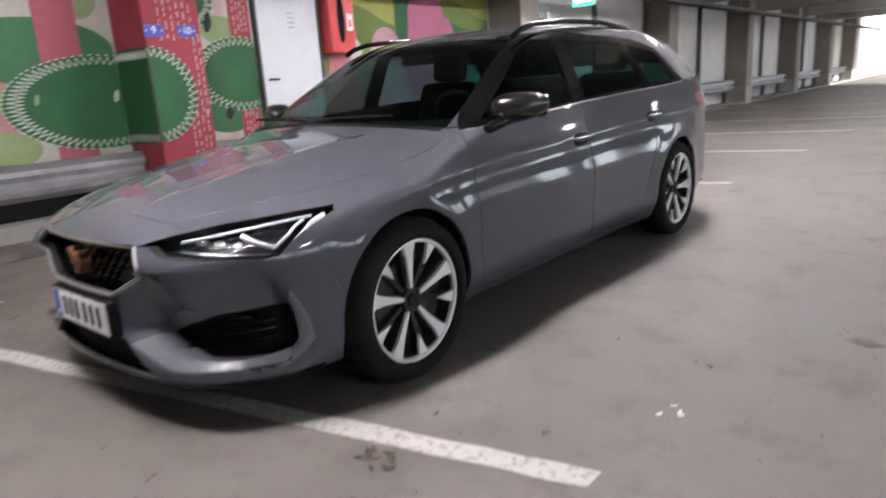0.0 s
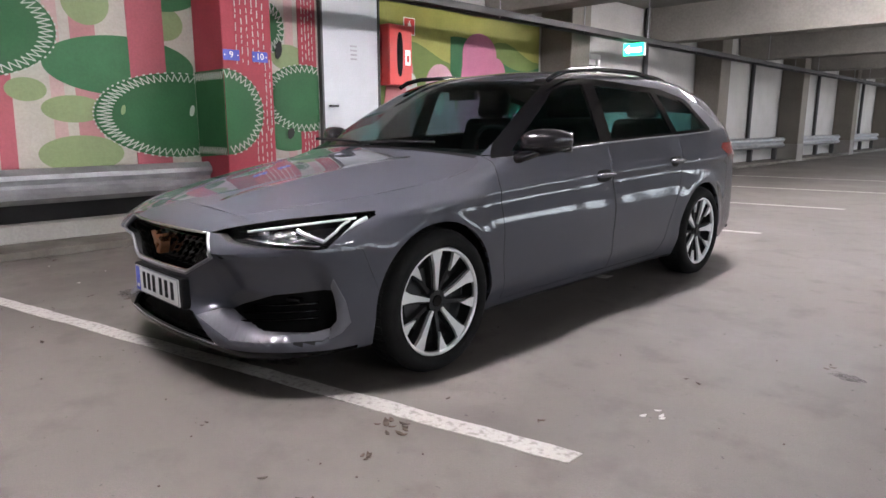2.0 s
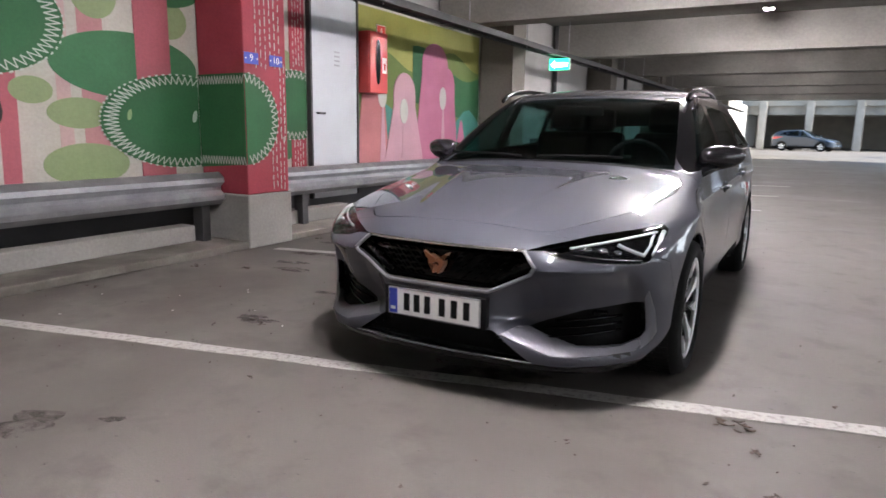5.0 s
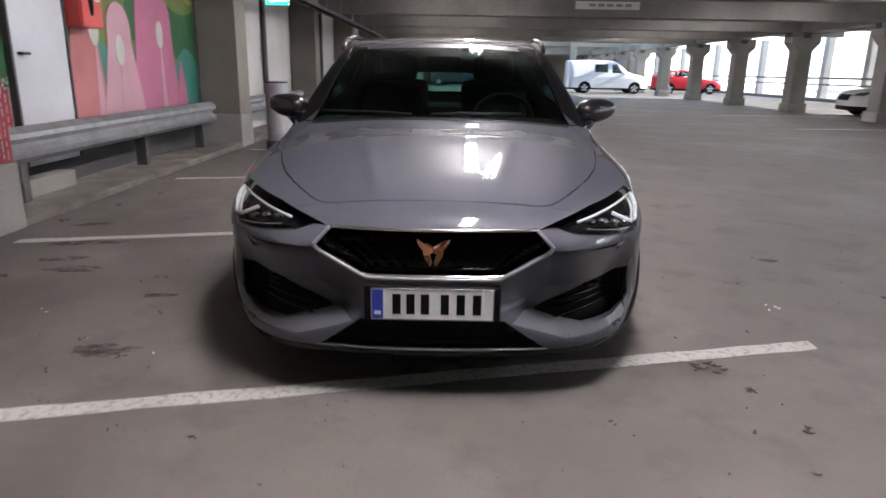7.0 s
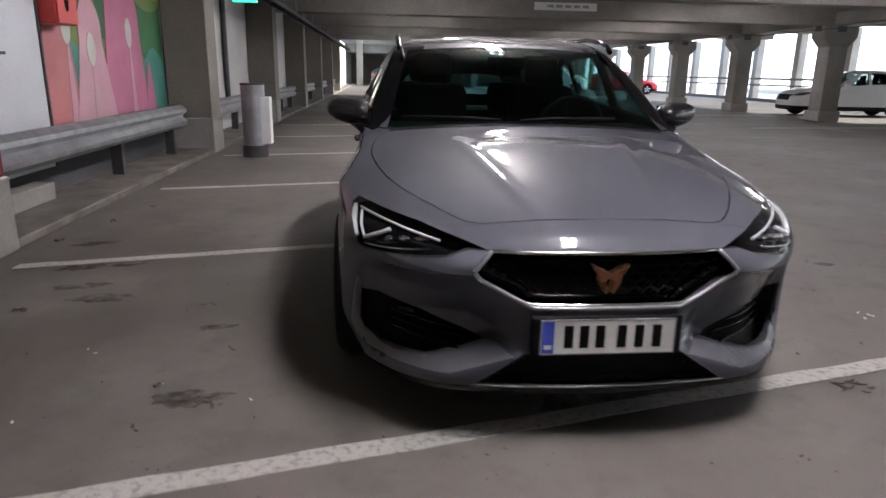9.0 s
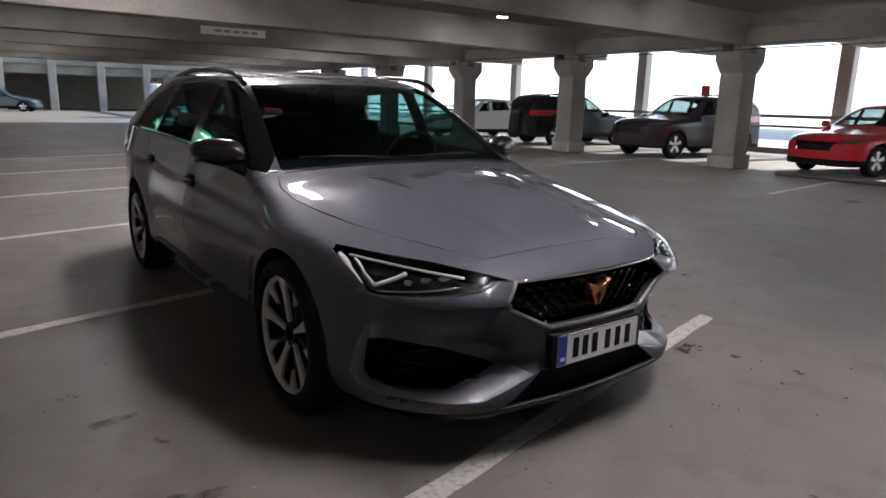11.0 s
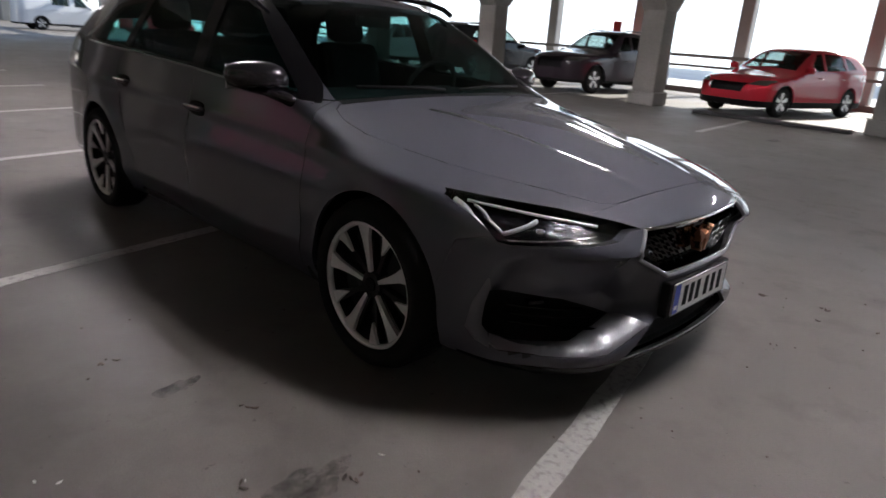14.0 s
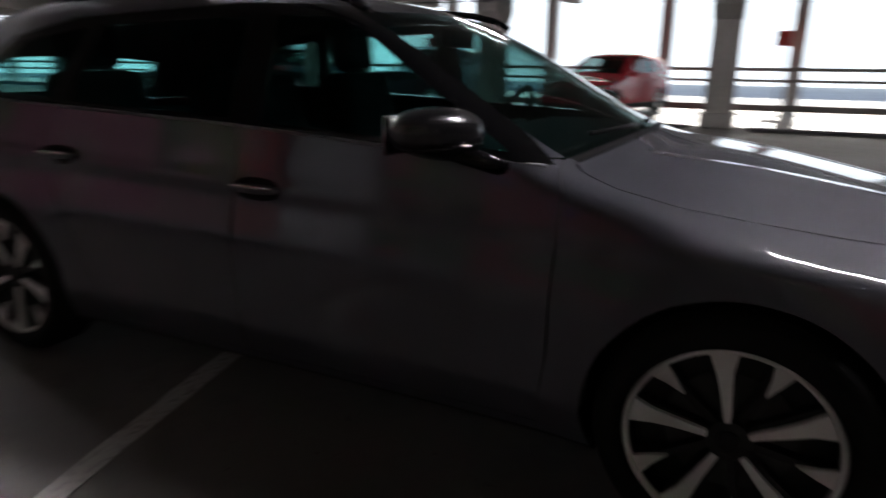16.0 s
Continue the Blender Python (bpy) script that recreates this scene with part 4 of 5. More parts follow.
copy_thing(wheel, pose(-0.880, 0, 0.316, 0, 0, 180) @ pose(0, 0, 0, 10))
copy_thing(wheel, pose(-0.876, 2.686, 0.316, 0, 0, 180) @ pose(0, 0, 0, 40))


# ---- lamps ----
def lamp(x, y, tubes):
    ob = empty("ceiling_lamp", "long white twin-tube strip lamp under the ceiling slab", "lamp", "strip lamps", (x, y, SLAB_Z))
    part("housing", boxes((-0.10, 0.10, -0.66, 0.66, -0.07, 0), bevel=0.01), M["white"], ob)
    for dx in (-0.055, 0.055):
        part("tube", cylinder(bmesh.new(), 0.017, -0.62, 0.62, 1, (dx, -0.105), 12), tubes, ob)
    for y0 in (-0.645, 0.625):
        part("socket", boxes((-0.08, 0.08, y0, y0 + 0.02, -0.13, -0.069)), M["white"], ob)
    return ob


for y in ROW_Y[1:8]:
    for x, tubes in ((0.4, M["tube"] if y < 6 else M["faint_tube"]), (8.2, M["old_tube"])):
        lamp(x, y + (3.0 if y > 0 else 2.65), tubes)


# ---- the painted wall ----
def paint(name, color):
    color = tuple(v * 0.65 for v in color)
    return material(name, color, 0.65, other=tuple(v * 0.8 for v in color), scale=2.5, fine=45, amount=0.6, bump=0.14, spec=0.3)


P = {
    "cream": paint("cream_paint", (0.62, 0.57, 0.50)), "rose": paint("rose_paint", (0.52, 0.135, 0.165)), "pink": paint("pink_paint", (0.58, 0.27, 0.28)),
    "pale_pink": paint("pale_pink_paint", (0.66, 0.44, 0.42)), "green": paint("green_paint", (0.035, 0.15, 0.055)), "mid_green": paint("mid_green_paint", (0.06, 0.20, 0.085)),
    "light_green": paint("light_green_paint", (0.32, 0.41, 0.20)), "red": paint("red_paint", (0.44, 0.058, 0.085)), "chalk": paint("chalk_paint", (0.68, 0.68, 0.62)),
    "olive": paint("olive_paint", (0.40, 0.40, 0.10)), "moss": paint("moss_paint", (0.17, 0.24, 0.06)), "teal": paint("teal_paint", (0.07, 0.30, 0.24)),
    "salmon": paint("salmon_paint", (0.60, 0.22, 0.22)), "magenta": paint("magenta_pink_paint", (0.60, 0.20, 0.32)), "light_pink": paint("light_pink_paint", (0.68, 0.40, 0.46)),
    "dark": paint("dark_paint", (0.02, 0.02, 0.02)),
}


def blot(name, outline, layer, mat, parent, axis=0, at=WALL, label="", sign=1):
    """A patch of paint on a flat face; higher layers lie over lower ones."""
    b = prism(bmesh.new(), outline, axis, at + sign * 0.001, at + sign * (0.002 + 0.0022 * layer))
    return part(name, b, mat, parent, label)


def oval(cy, cz, ry, rz, n=56, a0=0.0, a1=math.tau, lo=-99, hi=99):
    return [(min(max(cy + ry * math.cos(a0 + (a1 - a0) * i / n), lo), hi), cz + rz * math.sin(a0 + (a1 - a0) * i / n)) for i in range(n)]


def stitches(cy, cz, ry, rz, n, parent, layer, axis=0, at=WALL, lo=-99, hi=99, sign=1, name="zigzag"):
    """A chalk-white zigzag inside the rim of an oval, with short ticks round it."""
    b = bmesh.new()
    t0, t1 = at + sign * 0.001, at + sign * (0.002 + 0.0022 * layer)

    def stroke(p, q, w):
        if min(p[0], q[0]) < lo or max(p[0], q[0]) > hi:
            return
        d = Vector((q[0] - p[0], q[1] - p[1]))
        s = Vector((-d.y, d.x)).normalized() * w
        prism(b, [(p[0] + s.x, p[1] + s.y), (q[0] + s.x, q[1] + s.y), (q[0] - s.x, q[1] - s.y), (p[0] - s.x, p[1] - s.y)], axis, t0, t1)
    at_angle = lambda t, k: (cy + ry * k * math.cos(t), cz + rz * k * math.sin(t))
    kin = 1 - 0.10 / min(ry, rz) * 0.8
    for i in range(n):
        t = math.tau * i / n
        u = math.tau * (i + 0.5) / n
        v = math.tau * (i + 1) / n
        stroke(at_angle(t, 0.97), at_angle(u, kin), 0.0045)
        stroke(at_angle(u, kin), at_angle(v, 0.97), 0.0045)
        stroke(at_angle(t, 1.005), at_angle(t + 0.35 * math.tau / n, 1.005), 0.007)
    if b.verts:
        tagged(part(name, b, P["chalk"], parent), kind="stuff")
    else:
        b.free()


mural = empty("forest_mural", "painted wall mural of rose tree trunks and stitched green leaves", "mural", at=(0, 0, 0))
blot("background", [(-7, 0.6), (2.66, 0.6), (2.66, 2.75), (-7, 2.75)], 0, P["cream"], mural)
for y0, y1, lean, c in ((-5.6, -5.2, 0.05, "pink"), (-4.7, -4.5, 0, "rose"), (-3.7, -3.3, -0.04, "pink"), (-2.6, -2.45, 0.02, "pale_pink"), (-2.1, -1.75, 0.03, "rose"), (-1.3, -1.16, 0, "pale_pink"), (-0.92, -0.78, 0.05, "pink"), (-0.56, -0.43, -0.05, "rose"), (-0.17, -0.06, 0.0, "pale_pink"), (0.03, 0.24, 0.0, "pink"), (2.22, 2.33, 0.0, "pale_pink"), (1.72, 1.80, 0, "pale_pink"), (1.86, 1.92, 0, "pale_pink")):
    blot("trunk", [(y0 + lean, 0.602), (y1 + lean, 0.602), (y1, 2.748), (y0, 2.748)], 1, P[c], mural, label="rose painted trunk")
for cy, cz, ry, rz, c, layer in ((0.0, 1.20, 0.26, 0.12, "light_green", 2), (0.04, 0.80, 0.36, 0.165, "light_green", 2), (0.18, 2.14, 0.20, 0.2, "light_green", 2), (-0.36, 1.36, 0.16, 0.10, "light_green", 2), (0.86, 2.02, 0.20, 0.16, "light_green", 1), (2.25, 1.80, 0.22, 0.14, "light_green", 2), (-1.5, 1.1, 0.4, 0.2, "light_green", 2), (-3.0, 1.5, 0.4, 0.25, "mid_green", 2),
                                 (0.46, 1.60, 0.68, 0.27, "mid_green", 3), (0.82, 2.33, 0.42, 0.20, "mid_green", 3), (2.24, 0.93, 0.32, 0.17, "mid_green", 3)):
    blot("leaf_shape", oval(cy, cz, ry, rz, hi=2.65), layer, P[c], mural, label="plain green oval")
blot("trunk", [(0.52, 0.602), (0.86, 0.602), (0.86, 2.748), (0.52, 2.748)], 4, P["rose"], mural, label="broad rose trunk")
blot("trunk", [(2.39, 0.602), (2.63, 0.602), (2.63, 2.748), (2.39, 2.748)], 4, P["red"], mural, label="red trunk with chalk dashes")
for cy, cz, ry, rz, n, lo, hi in ((-0.78, 1.86, 0.70, 0.42, 54, -99, 99), (0.97, 1.15, 0.81, 0.41, 70, -99, 1.145), (2.46, 1.355, 0.56, 0.375, 46, 1.67, 2.65), (2.02, 2.10, 0.19, 0.26, 22, 1.67, 2.65), (-2.7, 0.95, 0.7, 0.3, 50, -99, 99)):
    blot("stitched_leaf", oval(cy, cz, ry, rz, 72, lo=lo, hi=hi), 5, P["green"], mural, label="dark green oval with a chalk zigzag")
    stitches(cy, cz, ry, rz, n, mural, 6, lo=lo, hi=hi)
for y, z, h in ((2.13, 1.87, 0.12), (2.25, 0.96, 0.08), (-0.62, 1.18, 0.12)):
    blot("dark_mark", rounded([(y - 0.03, z - h), (y + 0.05, z - h * 0.2), (y + 0.03, z + h), (y - 0.05, z + h * 0.3)], 1), 7, P["dark"], mural)
for y, z, k in ((0.42, 1.2, 0.05), (1.09, 1.2, 0.06)):
    blot("bare_patch", rounded([(y - k * 0.5, z - k), (y + k * 0.4, z - k * 0.8), (y + k * 0.6, z + k), (y - k * 0.2, z + k * 0.7)], 2), 6, P["light_green"] if y < 1 else P["chalk"], mural)


def dashes(y0, y1, n, z0, z1, at, parent, layer, seed):
    rnd = random.Random(seed)
    b = bmesh.new()
    for i in range(n):
        y = y0 + (y1 - y0) * (i + 0.5) / n
        z = z0 + rnd.random() * 0.05
        while z < z1:
            h = 0.03 + rnd.random() * 0.05
            w = 0.0035 + rnd.random() * 0.002
            dy = rnd.uniform(-0.006, 0.006)
            prism(b, [(y + dy - w, z), (y + dy + w, z), (y + w, z + h), (y - w, z + h)], 0, at + 0.001, at + 0.002 + 0.0022 * layer)
            z += h + 0.012 + rnd.random() * 0.03
    tagged(part("chalk_dash", b, P["chalk"], parent), kind="stuff")


dashes(2.42, 2.60, 4, 1.75, 2.72, WALL, mural, 5, 3)
dashes(2.42, 2.60, 4, 0.62, 0.95, WALL, mural, 5, 4)

# the hill mural past the grey door
hills = empty("hill_mural", "painted wall mural of pink rounded figures before green hills", "mural")
blot("background", [(3.56, 0.6), (6.98, 0.6), (6.98, 2.62), (3.56, 2.62)], 0, P["olive"], hills)
blot("hill", [(3.56, 0.602)] + [(3.56 + 3.42 * i / 20, 1.95 + 0.16 * math.sin(i * 0.55) + 0.012 * i) for i in range(21)] + [(6.98, 0.602)], 1, P["moss"], hills)
blot("hill", [(4.9, 1.5)] + [(4.9 + 2.08 * i / 14, 2.08 + 0.2 * math.sin(1.2 + i * 0.32)) for i in range(15)] + [(6.98, 1.2)], 2, P["green"], hills)
blot("stream", [(3.9, 0.603)] + [(3.9 + 3.08 * i / 18, 1.30 + 0.14 * math.sin(i * 0.9)) for i in range(19)] + [(6.98, 0.603)], 3, P["teal"], hills)


def rounded_figure(name, y0, y1, top, flare, mat, layer, eye):
    c, h = (y0 + y1) / 2, (y1 - y0) / 2
    pts = [(y0 - flare, 0.604), (y0 - flare * 0.2, 1.0), (y0 + h * 0.25, top - 0.45)] + [(c + h * 0.75 * math.cos(math.pi - math.pi * i / 14), top - 0.3 + 0.3 * math.sin(math.pi * i / 14)) for i in range(15)] + [(y1 - h * 0.25, top - 0.45), (y1 + flare * 0.2, 1.0), (y1 + flare, 0.604)]
    blot(name, pts, layer, mat, hills, label="rounded pink painted shape")
    if eye:
        ey, ez = eye
        blot("pale_spot", oval(ey, ez, 0.10, 0.17, 24), layer + 2, P["chalk"], hills)
        blot("pale_stem", [(ey - 0.06, 0.605), (ey + 0.10, 0.605), (ey + 0.035, ez - 0.12), (ey - 0.005, ez - 0.12)], layer + 1, P["light_pink"], hills)


rounded_figure("painted_mound", 3.62, 4.26, 2.02, 0.02, P["salmon"], 4, (4.14, 1.56))
rounded_figure("painted_mound", 5.02, 6.02, 2.36, 0.10, P["magenta"], 5, (5.75, 1.58))
rounded_figure("painted_mound", 5.62, 6.20, 2.04, 0.06, P["magenta"], 4, None)
rounded_figure("painted_mound", 4.32, 5.05, 1.88, 0.16, P["light_pink"], 6, (4.66, 1.36))
blot("painted_flame", rounded([(6.18, 0.603), (6.24, 0.95), (6.36, 1.34), (6.46, 1.05), (6.56, 0.603)], 1), 5, P["magenta"], hills)

# dark sheet over the wall between kerb and mural
thing("wall_foot", boxes((WALL, WALL + 0.012, NEAR_Y, 6.98, 0.071, 0.598)), M["dark_wall"], "dark band along the foot of the wall behind the rails", "wall foot", "structure")
for y0, y1 in ((-6.0, 0.88), (1.72, 3.15)):
    thing("concrete_upstand", boxes((WALL + 0.014, WALL + 0.2, y0, y1, 0.068, 0.22), bevel=0.012), M["concrete_pale"], "low pale concrete upstand along the wall", "upstand", "structure")

# grey metal door
door = empty("metal_door", "tall grey metal door with a faint notice", "door")
part("leaf", boxes((WALL, WALL + 0.05, 2.70, 3.53, 0.3, 2.62), bevel=0.006), M["grey_panel"], door)
part("frame", boxes((WALL, WALL + 0.065, 2.665, 2.696, 0.3, 2.66), (WALL, WALL + 0.065, 3.534, 3.56, 0.3, 2.66), bevel=0.004), M["dark_steel"], door)
for z in (1.98, 1.93, 1.88, 1.83):
    part("notice_bar", boxes((WALL + 0.0505, WALL + 0.052, 3.10, 3.20, z, z + 0.02)), M["galv"], door)
part("handle", box(bmesh.new(), 0, 0.05, -0.06, 0.06, -0.012, 0.012, 0.006, pose(WALL + 0.052, 2.82, 1.28)), M["dark_steel"], door)

# fire hose cabinet and its sign
cab = empty("fire_cabinet", "red enamelled fire hose cabinet on the wall", "cabinet")
part("case", boxes((WALL + 0.002, WALL + 0.20, 3.575, 3.96, 1.55, 2.29), bevel=0.008), M["red_box"], cab)
part("front", boxes((WALL + 0.202, WALL + 0.222, 3.58, 3.955, 1.555, 2.285), bevel=0.005), M["red_box"], cab)
b = prism(bmesh.new(), rounded([(3.70, 1.66), (3.80, 1.66), (3.80, 2.20), (3.70, 2.20)], 2), 0, WALL + 0.2225, WALL + 0.226)
part("slot", b, M["gloss_black"], cab, "dark upright slot")
part("notice", boxes((WALL + 0.2225, WALL + 0.225, 3.84, 3.93, 1.80, 1.99)), M["white"], cab)
part("notice_mark", boxes((WALL + 0.2255, WALL + 0.227, 3.865, 3.905, 1.84, 1.92)), M["red_box"], cab)
sg = empty("fire_sign", "small red and white extinguisher sign", "sign")
part("plate", boxes((WALL + 0.014, WALL + 0.022, 4.0, 4.20, 2.21, 2.43), bevel=0.003), M["white"], sg)
part("field", boxes((WALL + 0.0225, WALL + 0.0245, 4.012, 4.188, 2.222, 2.418)), M["red_box"], sg)
part("pictogram", boxes((WALL + 0.025, WALL + 0.0265, 4.075, 4.125, 2.25, 2.36), (WALL + 0.025, WALL + 0.0265, 4.09, 4.11, 2.362, 2.39)), M["white"], sg)


# ---- piers of the wall ----
def pier(y, painted):
    ob = empty("wall_pier", "red painted pier with a chalk pattern and grey foot" if painted else "bare concrete pier against the wall", "pier", "wall piers", (0, y, 0))
    part("shaft", boxes((WALL + 0.02, KERB, 0, 0.53, 0.5 if painted else 0.07, SLAB_Z), bevel=0.012), P["red"] if painted else M["concrete"], ob)
    part("foot", boxes((WALL + 0.02, KERB + 0.015, -0.02, 0.55, 0.0, 0.5), bevel=0.015), M["concrete_pale"], ob)
    return ob


for y in COL_Y:
    p = pier(y, abs(y - 1.15) < 0.01)
    if abs(y - 1.15) < 0.01:
        y0 = y
        stack = [(-3.73, 1.58), (-3.145, 1.585), (-3.145, 0.775), (-3.73, 0.735)]
        wrap = prism(bmesh.new(), stack, 1, -0.006, -0.001)
        part("stitched_leaf", wrap, P["green"], p)
        zig = bmesh.new()
        for i in range(16):
            x = -3.72 + 0.57 * i / 16
            for z, up in ((1.565, -1), (0.77, 1)):
                for a, c in ((0, 0.018), (0.036, 0.018)):
                    prism(zig, [(x + a - 0.004, z), (x + a + 0.004, z), (x + c + 0.004, z + up * 0.075), (x + c - 0.004, z + up * 0.075)], 1, -0.008, -0.001)
        tagged(part("zigzag", zig, P["chalk"], p), kind="stuff")
        half = [(0.002, 1.585)] + [(0.0 + 0.40 * math.cos(t), 1.18 + 0.405 * math.sin(t)) for t in np.linspace(1.5, -1.5, 30)] + [(0.002, 0.775)]
        part("stitched_leaf", prism(bmesh.new(), half, 0, KERB + 0.001, KERB + 0.006), P["green"], p)
        stitches(0.0, 1.18, 0.40, 0.405, 40, p, 3, at=KERB, lo=0.0)
        dashes(0.12, 0.47, 6, 1.62, 2.9, KERB, p, 1, 7)
        dashes(0.30, 0.50, 4, 0.52, 0.98, KERB, p, 1, 8)
        dashes(0.42, 0.52, 2, 0.98, 1.62, KERB, p, 1, 9)


def words(text, size, mat, m, name, parent):
    """Raised letters in the built-in font."""
    cu = bpy.data.curves.new(name, "FONT")
    cu.body, cu.size, cu.extrude, cu.align_x, cu.align_y = text, size, 0.0008, "CENTER", "CENTER"
    tmp = new("tmp", cu)
    dg = bpy.context.evaluated_depsgraph_get()
    data = bpy.data.meshes.new_from_object(tmp.evaluated_get(dg))
    bpy.data.objects.remove(tmp)
    data.transform(m)
    data.materials.clear()
    data.materials.append(mat)
    return part(name, data, None, parent)


for text, y in (("9", 1.235), ("10", 1.54)):
    ob = empty("bay_sign", "small blue enamel bay number sign", "sign", "bay signs")
    part("plate", boxes((KERB + 0.007, KERB + 0.011, y - 0.085, y + 0.085, 1.665, 1.765), bevel=0.002), M["blue_sign"], ob)
    words(text, 0.085, M["white"], pose(KERB + 0.0115, y, 1.716, 90, 0, 90), "number", ob)
    for dy in (-0.068, 0.068):
        part("screw", boxes((KERB + 0.0112, KERB + 0.0125, y + dy - 0.006, y + dy + 0.006, 1.709, 1.721)), M["white"], ob)


# ---- steel guard rails ----
def guard_rail(y0, y1, posts):
    ob = empty("guard_rail", "galvanised corrugated steel guard rail on dark posts", "guard rail", "guard rails")
    prof = [(0.0, 0.40), (0.02, 0.405), (0.075, 0.45), (0.08, 0.49), (0.03, 0.535), (0.03, 0.565), (0.08, 0.61), (0.075, 0.65), (0.02, 0.695), (0.0, 0.70), (-0.006, 0.697), (0.012, 0.685), (0.066, 0.645), (0.07, 0.612), (0.02, 0.57), (0.02, 0.53), (0.07, 0.488), (0.066, 0.455), (0.012, 0.415), (-0.006, 0.403)]
    part("beam", prism(bmesh.new(), [(-3.47 + u, v) for u, v in prof], 1, y0, y1), M["galv"], ob)
    for y in posts:
        part("post", boxes((-3.60, -3.48, y - 0.045, y + 0.045, 0.068, 0.66), bevel=0.004), M["dark_steel"], ob)
    return ob


guard_rail(-6.0, 1.10, (-5.0, -3.0, -1.0, 0.95))
guard_rail(1.75, 6.66, (2.3, 4.55, 6.35))
for y in COL_Y[3:-1]:
    guard_rail(y + 0.75, y + 5.6, (y + 1.3, y + 3.3, y + 5.2))

# plain panels of the wall further on
for y in COL_Y[3:-1]:
    thing("wall_panel", boxes((WALL, WALL + 0.03, y + 0.6, y + 5.75, 0.3, 2.7), bevel=0.004), M["white_wall"], "pale painted concrete wall panel", "wall panel", "structure", "wall panels")
    thing("drain_pipe", cylinder(bmesh.new(), 0.05, 0.6, SLAB_Z, 2, (WALL + 0.09, y + 3.4), 16), M["dark_steel"], "dark upright pipe on the wall", "pipe", group="wall pipes")
side = empty("side_door", "dark side door in a pale frame", "door")
part("leaf", boxes((WALL + 0.032, WALL + 0.06, 7.85, 8.65, 0.071, 2.1), bevel=0.004), M["dark_steel"], side)
part("frame", boxes((WALL + 0.032, WALL + 0.08, 7.76, 7.845, 0.071, 2.2), (WALL + 0.032, WALL + 0.08, 8.655, 8.74, 0.071, 2.2), (WALL + 0.032, WALL + 0.08, 7.76, 8.74, 2.205, 2.29), bevel=0.004), M["white"], side)

# cable tray under the ceiling, exit sign, strip of pipes
tray = empty("cable_tray", "dark steel cable tray along the wall", "cable tray")
part("side_rail", boxes((-2.98, -2.96, 2.4, 42, 2.42, 2.50)), M["dark_steel"], tray)
part("side_rail", boxes((-2.76, -2.74, 2.4, 42, 2.42, 2.50)), M["dark_steel"], tray)
part("cable", boxes((-2.95, -2.77, 2.4, 42, 2.44, 2.475), bevel=0.005), M["black"], tray)
for k in range(20):
    part("hanger", cylinder(bmesh.new(), 0.008, 2.42, SLAB_Z, 2, (-2.86, 2.9 + 2.0 * k), 8), M["galv"], tray)
for k in range(44):
    part("rung", boxes((-2.96, -2.76, 2.5 + 0.9 * k, 2.53 + 0.9 * k, 2.425, 2.438)), M["dark_steel"], tray)
ex = empty("exit_sign", "lit green exit sign with a white arrow panel", "sign", at=(0, 0, 0))
part("case", boxes((-3.06, -2.68, 8.45, 8.53, 2.20, 2.41), bevel=0.008), M["white"], ex)
part("green_face", boxes((-3.055, -2.685, 8.444, 8.449, 2.205, 2.405)), M["green_sign"], ex)
b = prism(bmesh.new(), [(-3.03, 2.30), (-2.95, 2.37), (-2.95, 2.33), (-2.72, 2.33), (-2.72, 2.26), (-2.95, 2.26), (-2.95, 2.23)], 1, 8.439, 8.4435)
part("arrow", b, M["sign_white"], ex)

# bollard
bo = empty("steel_bollard", "fat scuffed steel pillar with a pale box", "bollard", at=(-2.5, 6.7, 0))
part("pillar", cylinder(bmesh.new(), 0.16, 0, 0.98, 2, (0, 0), 32), M["galv"], bo)
part("foot_ring", cylinder(bmesh.new(), 0.175, 0, 0.16, 2, (0, 0), 32), M["dark_steel"], bo)
part("cap", cylinder(bmesh.new(), 0.165, 0.978, 1.0, 2, (0, 0), 32), M["dark_steel"], bo)
part("side_box", boxes((0.06, 0.24, -0.1, 0.1, 0.18, 0.82), bevel=0.01), M["white"], bo)

# ---- floor marks ----
def strip(name, x0, x1, y_at, slope, width, label):
    rnd = random.Random(int(y_at * 100))
    n = 40
    up, dn = [], []
    for i in range(n + 1):
        x = x0 + (x1 - x0) * i / n
        y = y_at + slope * x
        up.append((x, y + width / 2 + rnd.uniform(-0.006, 0.006)))
        dn.append((x, y - width / 2 + rnd.uniform(-0.006, 0.006)))
    b = prism(bmesh.new(), up + dn[::-1], 2, 0.0005, 0.003)
    thing(name, b, M["line"], label, "floor line", "structure", "bay lines")


for y, x1 in ((-0.660, 1.75), (2.0, 0.5), (4.72, 0.6), (7.42, 0.7), (10.1, 0.8), (12.8, 0.9), (-3.33, 1.7)):
    strip("bay_line", -2.95, x1, y, 0.238, 0.095, "worn white bay line on the floor")
for y in (3.3, 8.2, 13.1, 18.0):
    strip("bay_line", 8.2, 12.6, y - 1.5, 0.12, 0.10, "faded white bay line across the floor")

